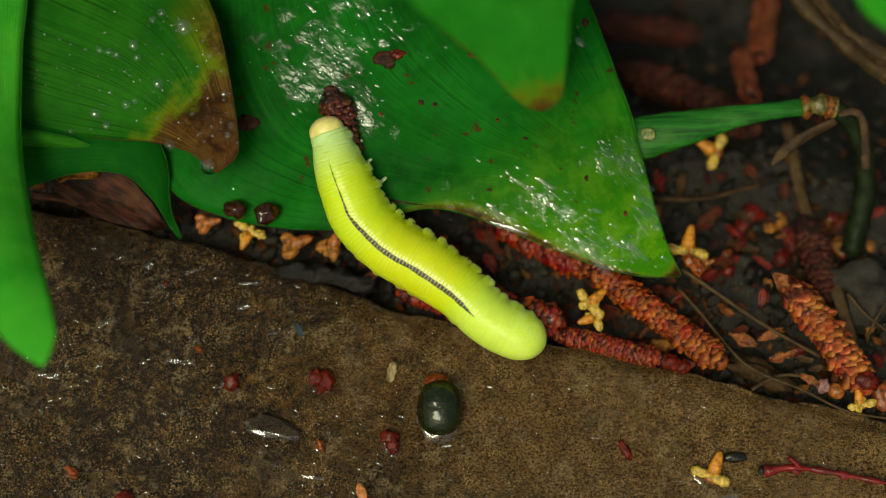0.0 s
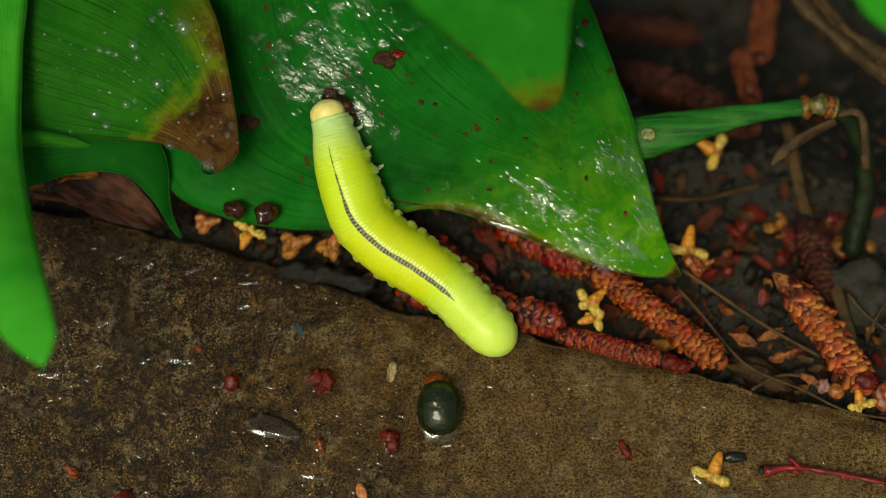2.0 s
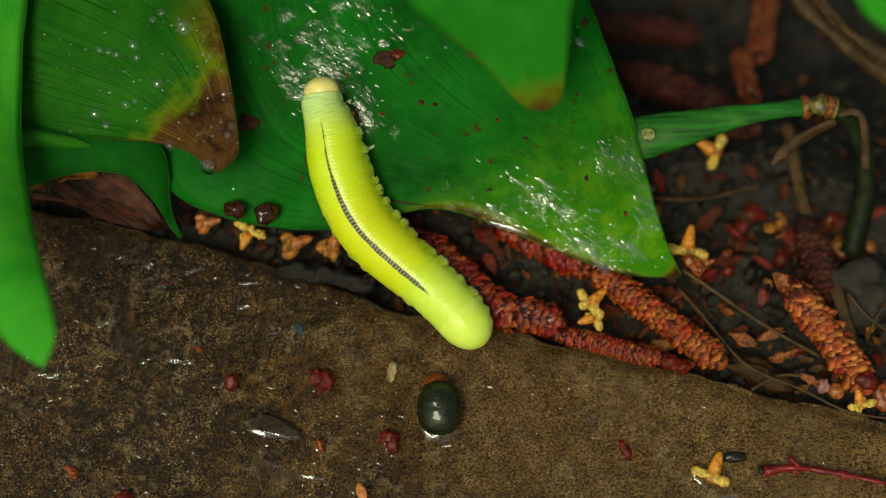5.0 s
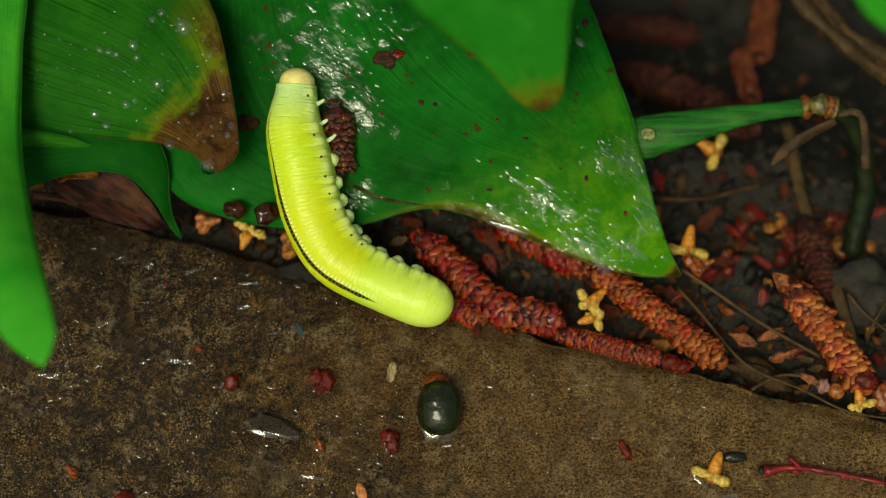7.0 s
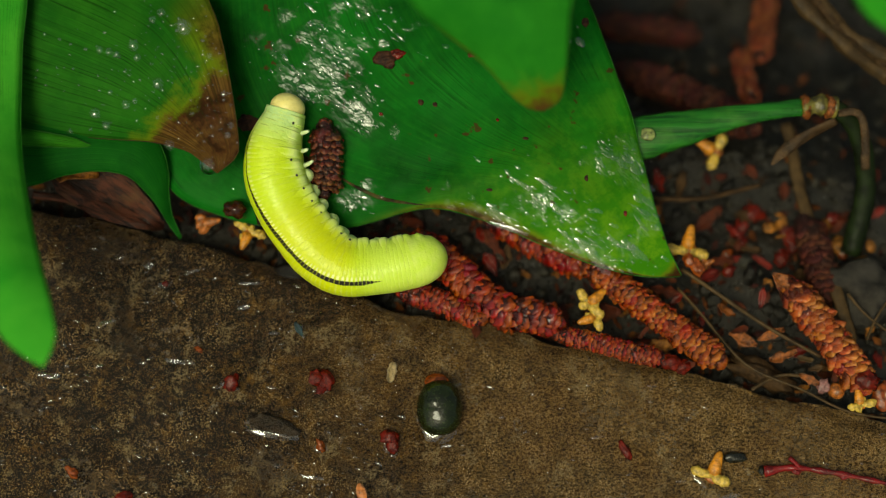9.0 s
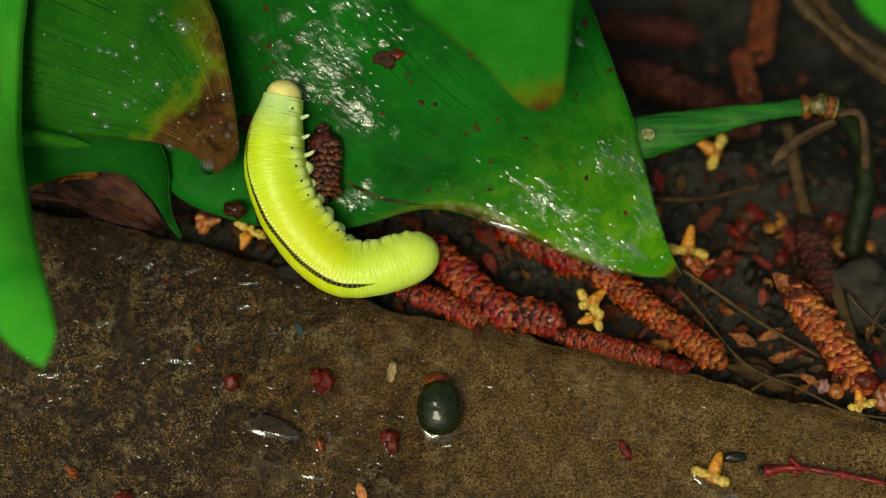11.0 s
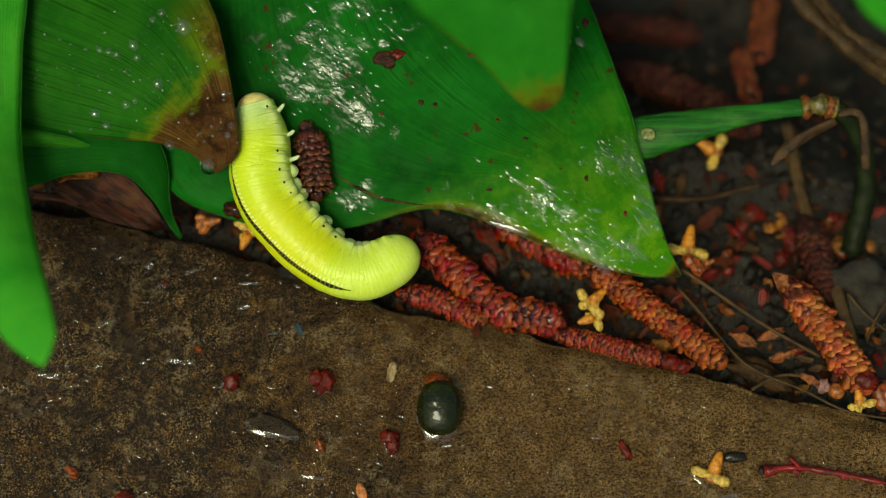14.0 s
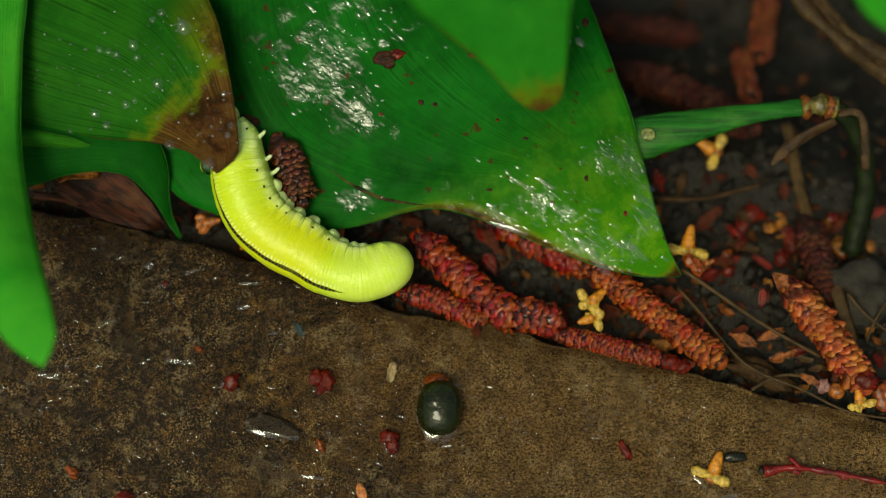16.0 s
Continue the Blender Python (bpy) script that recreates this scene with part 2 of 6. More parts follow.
DROP = drop_material("clear_drop", 0.02, 0.1)
BIG_DROP = drop_material("large_clear_drop", 0.015, 0.09)
SHEEN = film_material()
STONE = stone_material()
SOIL = earthy("wet_soil", (0.005, 0.0045, 0.003), (0.017, 0.014, 0.0095), (0.04, 0.034, 0.024), 0.004, (0.2, 0.6), 0.0012, 0.4)
CLOD = earthy("soil_crumb", (0.006, 0.0055, 0.004), (0.023, 0.019, 0.013), (0.055, 0.048, 0.034), 0.001, (0.2, 0.55), 0.0005, 0.4, vary=0.5, island=True)
LITTER = earthy("plant_litter", (0.02, 0.004, 0.0015), (0.11, 0.022, 0.005), (0.26, 0.11, 0.022), 0.001, (0.35, 0.7), 0.0003, 0.18, vary=0.7, island=True)
def scale_material(name, dark, mid, light, rough, coat):
    """One catkin scale, a unit long: base painted dark as shade between scales, paler tip, each a little different."""
    n = Nodes(name)
    v = n.coords()
    sep = n.add("SeparateXYZ")
    n.link(v, sep.inputs[0])
    rnd = n.add("ObjectInfo").outputs["Random"]
    shift = n.add("VectorMath")
    shift.operation = "ADD"
    n.link(v, shift.inputs[0])
    n.link(n.math("MULTIPLY", rnd, 40.0), shift.inputs[1])
    a = n.noise(shift.outputs[0], 2.2, 4, 0.6)
    b = n.noise(shift.outputs[0], 9.0, 4, 0.65)
    x = n.math("ADD", sep.outputs[0], n.math("MULTIPLY", n.math("SUBTRACT", a, 0.5), 0.7))
    c = n.mix(n.span(x, -0.22, 0.24), dark, mid)
    c = n.mix(n.math("MULTIPLY", n.span(x, 0.2, 0.55), 0.85), c, light)
    c = n.mix(n.span(b, 0.52, 0.7, 0.0, 0.6), c, dark)
    near = n.noise(n.add("ObjectInfo").outputs["Location"], 420, 3, 0.6)
    c = n.mix(n.span(near, 0.53, 0.66, 0.0, 0.75), c, (mid[0] * 0.75, mid[1] * 0.22, mid[2] * 0.4))
    hsv = n.add("HueSaturation")
    n.link(c, hsv.inputs["Color"])
    n.link(n.span(rnd, 0, 1, 0.7, 1.35, False), hsv.inputs["Value"])
    n.link(n.span(n.math("FRACT", n.math("MULTIPLY", rnd, 7.3)), 0, 1, 0.49, 0.518, False), hsv.inputs["Hue"])
    return n.done(hsv.outputs[0], n.span(b, 0.3, 0.7, *rough), n.bump(n.math("ADD", a, b), 0.7, 0.0003), 0.32, coat=coat)


SCALE_RED = scale_material("red_catkin_scale", (0.03, 0.0015, 0.0008), (0.25, 0.015, 0.003), (0.42, 0.062, 0.01), (0.05, 0.18), 0.5)
SCALE_ORANGE = scale_material("orange_catkin_scale", (0.05, 0.005, 0.0015), (0.29, 0.042, 0.006), (0.5, 0.145, 0.026), (0.12, 0.32), 0.35)
SCALE_PALE = scale_material("pale_orange_catkin_scale", (0.06, 0.008, 0.002), (0.35, 0.07, 0.014), (0.6, 0.23, 0.07), (0.14, 0.34), 0.3)
# two darker copies: the shade over these catkins is put into the colour
SCALE_ORANGE_SHADED = scale_material("shaded_catkin_scale", (0.02, 0.002, 0.001), (0.12, 0.017, 0.005), (0.26, 0.07, 0.022), (0.3, 0.55), 0.1)
SCALE_SHADED = scale_material("shade_toned_catkin_scale", (0.015, 0.002, 0.001), (0.05, 0.007, 0.003), (0.1, 0.024, 0.009), (0.5, 0.75), 0.0)
MARGIN = plain("leaf_margin", (0.012, 0.1, 0.008), 0.6, 0.002, 0.5, 0.0001, 0.0, 0.15)
MARGIN_DRY = plain("dry_leaf_margin", (0.035, 0.03, 0.007), 0.7, 0.002, 0.7, 0.0001, 0.0, 0.15)
CORE = plain("catkin_core", (0.035, 0.006, 0.003))
WET_SPOTS = (
    ((-0.01380, 0.02475, 0.00576), 0.0021, 1.00), ((-0.01213, 0.02317, 0.00551), 0.0017, 1.00), ((-0.01561, 0.02262, 0.00542), 0.0016, 1.00), ((-0.01317, 0.01972, 0.00496), 0.0024, 1.00), ((-0.01561, 0.02096, 0.00515), 0.0019, 1.00),
    ((-0.01143, 0.01696, 0.00451), 0.0023, 1.00), ((-0.00934, 0.01524, 0.00424), 0.0015, 0.90), ((-0.01254, 0.01531, 0.00425), 0.0015, 0.90), ((-0.01896, 0.02096, 0.00515), 0.0019, 0.70), ((-0.01756, 0.01889, 0.00482), 0.0015, 0.80),
    ((-0.00732, 0.02475, 0.00576), 0.0006, 0.90), ((-0.01457, 0.02662, 0.00606), 0.0012, 0.80), ((-0.01004, 0.02455, 0.00573), 0.0009, 0.80), ((-0.02245, 0.02593, 0.00595), 0.0013, 0.45), ((-0.02050, 0.02400, 0.00564), 0.0015, 0.50),
    ((-0.01946, 0.02800, 0.00628), 0.0012, 0.45), ((-0.00969, 0.02952, 0.00652), 0.0016, 0.70), ((-0.01283, 0.02924, 0.00648), 0.0013, 0.60), ((-0.01666, 0.02524, 0.00584), 0.0013, 0.60), ((-0.00585, 0.01352, 0.00396), 0.0008, 0.60),
    ((-0.02537, 0.02124, 0.00520), 0.0010, 0.50), ((0.01819, 0.01113, 0.00348), 0.0018, 1.0), ((0.02097, 0.01051, 0.00338), 0.0024, 1.0), ((0.02306, 0.01010, 0.00332), 0.0022, 1.0), ((0.02466, 0.00700, 0.00282), 0.0015, 1.0),
    ((0.02500, 0.00494, 0.00249), 0.0018, 1.0), ((0.02549, 0.00308, 0.00219), 0.0015, 1.0), ((0.01017, 0.00597, 0.00265), 0.0020, 1.0), ((0.01226, 0.00500, 0.00250), 0.0022, 1.0), ((0.01435, 0.00445, 0.00241), 0.0018, 1.0),
    ((0.01212, 0.00769, 0.00293), 0.0014, 1.0), ((0.00564, 0.00335, 0.00224), 0.0015, 1.0), ((0.00738, 0.00267, 0.00213), 0.0022, 1.0), ((0.01608, 0.00060, 0.00180), 0.0022, 1.0), ((0.01768, -0.00022, 0.00166), 0.0027, 1.0),
    ((0.01921, -0.00146, 0.00147), 0.0020, 1.0), ((0.02117, 0.00060, 0.00180), 0.0018, 1.0), ((0.02270, -0.00022, 0.00166), 0.0015, 1.0), ((-0.01156, 0.00583, 0.00263), 0.0013, 1.0), ((-0.00968, 0.00597, 0.00265), 0.0014, 1.0),
    ((0.00111, 0.00494, 0.00249), 0.0011, 1.0), ((0.00355, 0.00425, 0.00238), 0.0013, 1.0))
LEAF_BIG = leaf_material("broad_leaf", (0.0012, 0.056, 0.005), (0.006, 0.165, 0.015), brown=(0.985, 0.016), edge=0.055, speckle=0.8, wet=0.9, pale=0.62, pools=[(tuple(Vector(p) - Vector((-0.01606, 0.06161, 0.00600))), reach, weight) for p, reach, weight in WET_SPOTS])
LEAF_BROWN = leaf_material("leaf_with_dead_tip", (0.006, 0.078, 0.007), (0.022, 0.14, 0.012), brown=(0.845, 0.045), edge=0.13, wet=0.3, lines=0.7, veins=40)
LEAF_LOW = leaf_material("lower_leaf", (0.002, 0.06, 0.006), (0.007, 0.11, 0.011), wet=0.3)
LEAF_NEAR = leaf_material("near_leaf", (0.022, 0.32, 0.026), (0.1, 0.54, 0.052), wet=0.2)
LEAF_SIDE = leaf_material("folded_leaf", (0.008, 0.1, 0.008), (0.035, 0.2, 0.015), wet=0.3, lines=0.8, veins=16)
LEAF_TIP = leaf_material("leaf_with_brown_point", (0.01, 0.165, 0.014), (0.03, 0.28, 0.024), brown=(0.94, 0.09), edge=0.012, wet=0.3)
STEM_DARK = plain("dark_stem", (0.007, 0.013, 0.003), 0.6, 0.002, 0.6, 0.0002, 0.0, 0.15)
def stalk_material():
    """Green stalk with fine lengthwise ribs."""
    n = Nodes("leaf_stalk")
    rib = n.noise(n.coords("Object", (90, 1700, 1700)), 1.0, 3, 0.6)
    blot = n.noise(n.coords(), 220, 4, 0.6)
    c = n.mix(n.span(rib, 0.35, 0.65), (0.004, 0.055, 0.006), (0.014, 0.14, 0.014))
    c = n.mix(n.span(blot, 0.5, 0.75, 0.0, 0.5), c, (0.05, 0.2, 0.02))
    return n.done(c, n.span(blot, 0.3, 0.7, 0.25, 0.5), n.bump(rib, 0.5, 0.0003), 0.3)


STALK = stalk_material()


def fibre_material():
    """Dead brown plant skin with dark lengthwise fibres, wet."""
    n = Nodes("fibrous_bract")
    rib = n.noise(n.coords("Object", (120, 1500, 1500)), 1.0, 5, 0.7)
    blot = n.noise(n.coords(), 260, 4, 0.6)
    c = n.mix(n.span(rib, 0.38, 0.62), (0.01, 0.003, 0.0015), (0.095, 0.028, 0.014))
    c = n.mix(n.span(blot, 0.55, 0.72, 0.0, 0.6), c, (0.1, 0.05, 0.02))
    return n.done(c, n.span(rib, 0.3, 0.7, 0.3, 0.55), n.bump(rib, 0.8, 0.0005), 0.2)


FIBRE = fibre_material()
GREYSTONE = earthy("grey_pebble", (0.012, 0.01, 0.008), (0.045, 0.038, 0.03), (0.09, 0.08, 0.066), 0.0014, (0.3, 0.6), 0.0008, 0.3)
WETSOIL = plain("black_wet_soil", (0.006, 0.005, 0.004), 0.14, 0.0008, 0.6, 0.0012, 0.0, 0.3)
SCAR = plain("pale_scar", (0.16, 0.19, 0.06), 0.4, 0.0006, 0.7)
NODE = plain("scarred_node", (0.12, 0.1, 0.02), 0.35, 0.0012, 0.85, 0.0003)
SHEATH = earthy("dry_sheath", (0.014, 0.007, 0.003), (0.085, 0.045, 0.018), (0.3, 0.2, 0.1), 0.0014, (0.2, 0.5), 0.0005, 0.3)
STRAW = plain("dry_straw", (0.055, 0.031, 0.011), 0.65, 0.002, 0.5, 0.0003, 0.0, 0.25)
BARK = plain("brown_twig", (0.042, 0.022, 0.009), 0.7, 0.001, 0.6, 0.0004, 0.0, 0.15)
REDBARK = earthy("red_twig", (0.05, 0.001, 0.0012), (0.23, 0.004, 0.005), (0.34, 0.02, 0.014), 0.0016, (0.1, 0.25), 0.0003, 0.3, coat=0.35)
SKIN = skin_material()
HEAD = plain("larva_head", (0.82, 0.71, 0.26), 0.35, 0.002, 0.12, 0.00003, 0.25)
PALE = plain("pale_leg", (0.68, 0.84, 0.32), 0.45, 0.001, 0.15, 0.00003, 0.2)
LEGWHITE = plain("whitish_leg", (0.62, 0.74, 0.4), 0.4, 0.001, 0.12, 0.00003, 0.25)
BLACK = plain("black_spot", (0.01, 0.01, 0.006), 0.3)
WATER = water_material()
GREENBUD = earthy("dark_green_bud", (0.004, 0.006, 0.001), (0.013, 0.02, 0.003), (0.03, 0.05, 0.008), 0.0016, (0.15, 0.3), 0.0002, 0.15, coat=0.6)
ORANGE = plain("orange_bud_base", (0.2, 0.04, 0.006), 0.15, 0.0008, 0.7, 0.0003)
YELLOW = plain("yellow_petal", (0.5, 0.33, 0.06), 0.25, 0.0006, 0.55, 0.0004, 0.2)
AMBER = plain("amber_petal", (0.52, 0.2, 0.022), 0.25, 0.0006, 0.5, 0.0003, 0.2)
PETAL_ORANGE = plain("orange_petal", (0.33, 0.1, 0.02), 0.3, 0.0006, 0.7, 0.0003, 0.15)
TAN = plain("tan_bract", (0.26, 0.098, 0.018), 0.4, 0.0008, 0.8, 0.0005, 0.0, 0.25)
REDBIT = earthy("red_fragment", (0.025, 0.002, 0.001), (0.17, 0.009, 0.003), (0.3, 0.045, 0.014), 0.0012, (0.1, 0.25), 0.0003, 0.3, coat=0.1)
SEEDCOAT = earthy("brown_seed", (0.012, 0.007, 0.004), (0.04, 0.025, 0.013), (0.12, 0.09, 0.06), 0.0009, (0.15, 0.4), 0.0008, 0.4)
FRASS = scale_material("brown_catkin_scale", (0.02, 0.004, 0.002), (0.095, 0.016, 0.006), (0.24, 0.075, 0.03), (0.08, 0.3), 0.5)
PALETAN = plain("pale_tan_fleck", (0.24, 0.17, 0.075), 0.5, 0.0006, 0.5, 0.0004)
LUMP = plain("red_brown_lump", (0.035, 0.009, 0.003), 0.1, 0.0014, 0.6, 0.0003)
DRYRED = plain("dry_red_bract", (0.17, 0.05, 0.012), 0.3, 0.0005, 0.85, 0.0006, 0.0, 0.3)
TEAL = plain("teal_scale", (0.02, 0.035, 0.04), 0.15, 0.0008, 0.6, 0.0003)
PINK = plain("faded_pink", (0.24, 0.11, 0.1), 0.35, 0.0006, 0.5, 0.0003)
DEBRIS = plain("brown_debris", (0.035, 0.012, 0.005), 0.6, 0.0006, 0.8, 0.0004, 0.0, 0.2)


# ---- mesh helpers ----
def mesh_object(name, bm, material, parent=None, smooth=True):
    me = bpy.data.meshes.new(name)
    bm.to_mesh(me)
    bm.free()
    me.materials.append(material)
    if smooth:
        me.polygons.foreach_set("use_smooth", [True] * len(me.polygons))
    ob = new(name, me)
    ob.parent = parent
    return ob


def part(name, bm, material, parent, label=""):
    return tagged(mesh_object(name, bm, material, parent), label)


def base(name, at, label, category, group="", kind=""):
    ob = new(name)
    ob.location = at
    ob.empty_display_size = 0.002
    return tagged(ob, label, category, group, kind)


def spline(points, count):
    """Evenly spread points on a smooth line through the given ones."""
    pts = [Vector(p) for p in points]
    ext = [2 * pts[0] - pts[1], *pts, 2 * pts[-1] - pts[-2]]
    dense = []
    for i in range(1, len(ext) - 2):
        a, b, c, d = ext[i - 1:i + 3]
        for k in range(24):
            t = k / 24
            dense.append(0.5 * (2 * b + (c - a) * t + (2 * a - 5 * b + 4 * c - d) * t * t + (3 * b - a - 3 * c + d) * t ** 3))
    dense.append(pts[-1])
    run = [0.0]
    for p, q in zip(dense, dense[1:]):
        run.append(run[-1] + (q - p).length)
    out, j = [], 0
    for k in range(count):
        s = run[-1] * k / (count - 1)
        while j < len(run) - 2 and run[j + 1] < s:
            j += 1
        w = (s - run[j]) / max(run[j + 1] - run[j], 1e-9)
        out.append(dense[j].lerp(dense[j + 1], min(max(w, 0), 1)))
    return out


def tube(bm, points, radii, sides=10, flat=1.0, rough=0.0, seed=0):
    """A closed tapering tube along points; flat squeezes it upright; rough makes it uneven."""
    rings = []
    n = len(points)
    for i, p in enumerate(points):
        d = (points[min(i + 1, n - 1)] - points[max(i - 1, 0)]).normalized()
        side = d.cross(Vector((0, 0, 1)))
        if side.length < 0.05:
            side = d.cross(Vector((0, 1, 0)))
        side.normalize()
        up = side.cross(d)
        r = radii[i] if isinstance(radii, (list, tuple)) else radii
        ring = []
        for k in range(sides):
            a = 2 * math.pi * k / sides
            q = r * (1 + rough * noise.noise(Vector((i * 0.7 + seed, k * 1.3, seed * 2.1))))
            ring.append(bm.verts.new(p + side * math.cos(a) * q + up * math.sin(a) * q * flat))
        rings.append(ring)
    for r0, r1 in zip(rings, rings[1:]):
        for k in range(sides):
            bm.faces.new((r0[k], r0[(k + 1) % sides], r1[(k + 1) % sides], r1[k]))
    bm.faces.new(list(reversed(rings[0])))
    bm.faces.new(rings[-1])
    bmesh.ops.recalc_face_normals(bm, faces=bm.faces)
    return bm


def blob(radius, seed=0, uneven=0.2, freq=1.0, sub=3, squash=(1, 1, 1)):
    bm = bmesh.new()
    bmesh.ops.create_icosphere(bm, subdivisions=sub, radius=1.0)
    off = Vector((seed * 3.17, seed * 1.31, seed * 7.7))
    for v in bm.verts:
        k = 1 + uneven * noise.noise(v.co * freq + off) + 0.4 * uneven * noise.noise(v.co * freq * 3 + off)
        v.co = Vector((v.co.x * squash[0], v.co.y * squash[1], v.co.z * squash[2])) * radius * k
    return bm


def smooth01(x):
    x = min(max(x, 0.0), 1.0)
    return x * x * (3 - 2 * x)


# ---- ground ----
EDGE = [(-0.11966, 0.01631, 0.00000), (-0.07670, 0.01085, 0.00000), (-0.05100, 0.00522, 0.00000), (-0.03188, 0.00114, 0.00000), (-0.01989, -0.00249, 0.00000), (-0.00586, -0.00744, 0.00000), (0.01397, -0.01144, 0.00000), (0.03572, -0.01694, 0.00000), (0.05406, -0.02178, 0.00000), (0.10352, -0.03391, 0.00000)]


def edge_y(x):
    """Where the far edge of the stone runs."""
    for a, b in zip(EDGE, EDGE[1:]):
        if x <= b[0] or b is EDGE[-1]:
            w = min(max((x - a[0]) / (b[0] - a[0]), 0.0), 1.0)
            return a[1] + (b[1] - a[1]) * w


def soil_z(x, y):
    d = y - edge_y(x)
    near = 1 - smooth01((math.hypot(x, y) - 0.1) / 0.2)
    v = Vector((x, y, 0.0))
    return -0.0062 - (0.004 * smooth01((d - 0.010) / 0.015) + 0.022 * smooth01((d - 0.028) / 0.03)) * near - 0.026 * (1 - near) + near * (0.0016 * noise.noise(v * 90) + 0.0009 * noise.noise(v * 260) + 0.0005 * noise.noise(v * 700)) + (1 - near) * (1 - smooth01((math.hypot(x, y) - 0.3) / 0.5)) * 0.012 * noise.noise(v * 6)


def spread_axis(inner, step, reach):
    xs, x, s = [], 0.0, step
    while x < reach:
        xs.append(x)
        if x > inner:
            s *= 1.35
        x += s
    return [-q for q in reversed(xs[1:])] + xs


def grid_mesh(name, xs, ys, height, material):
    verts = [(x, y, height(x, y)) for y in ys for x in xs]
    w = len(xs)
    faces = [(j * w + i, j * w + i + 1, (j + 1) * w + i + 1, (j + 1) * w + i) for j in range(len(ys) - 1) for i in range(w - 1)]
    me = bpy.data.meshes.new(name)
    me.from_pydata(verts, [], faces)
    me.materials.append(material)
    me.polygons.foreach_set("use_smooth", [True] * len(me.polygons))
    return new(name, me)


def build_ground():
    ax = spread_axis(0.075, 0.0007, 30.0)
    tagged(grid_mesh("ground", ax, ax, soil_z, SOIL), "dark wet crumbly garden soil", "soil", kind="structure")
    xs = [-0.1301] + [-0.13 + 0.26 * i / 400 for i in range(401)] + [0.1301]
    rows = [0.0, 0.0004, 0.0008, 0.0013, 0.0018, 0.0024, 0.003] + [0.0036 + 0.0006 * k for k in range(92)] + [0.062, 0.07, 0.08, 0.1, 0.1001]
    verts, faces = [], []
    w = len(xs)
    side = [-0.02, -0.012, -0.007, -0.004, -0.002]
    for z in side:
        for x in xs:
            v = Vector((x, 0, z * 2))
            verts.append((x, edge_y(x) + 0.0012 * noise.noise(v * 120) + 0.0006 * noise.noise(v * 400), z))
    for d in rows:
        for x in xs:
            e = edge_y(x)
            y = e - d
            v = Vector((x, y, 0.3))
            wob = 0.0012 * noise.noise(Vector((x, 0, 0)) * 120) * max(0, 1 - d / 0.003)
            z = -0.0019 * math.exp(-d / 0.0013) + 0.00055 * noise.noise(v * 60) + 0.0003 * noise.noise(v * 190) + 0.00016 * noise.noise(v * 600)
            if abs(x) > 0.13005 or d > 0.10005:
                z = -0.02
            verts.append((x, y + wob, z - 0.0003))
    n = len(side) + len(rows)
    for j in range(n - 1):
        for i in range(w - 1):
            faces.append((j * w + i + 1, j * w + i, (j + 1) * w + i, (j + 1) * w + i + 1))
    me = bpy.data.meshes.new("stone_slab")
    me.from_pydata(verts, [], faces)
    me.materials.append(STONE)
    me.polygons.foreach_set("use_smooth", [True] * len(me.polygons))
    tagged(new("stone_slab", me), "wet brown stone slab with mottled rough surface", "stone slab", kind="structure")


def stone_z(x, y):
    return 0.00055 * noise.noise(Vector((x, y, 0.3)) * 60) - 0.0003


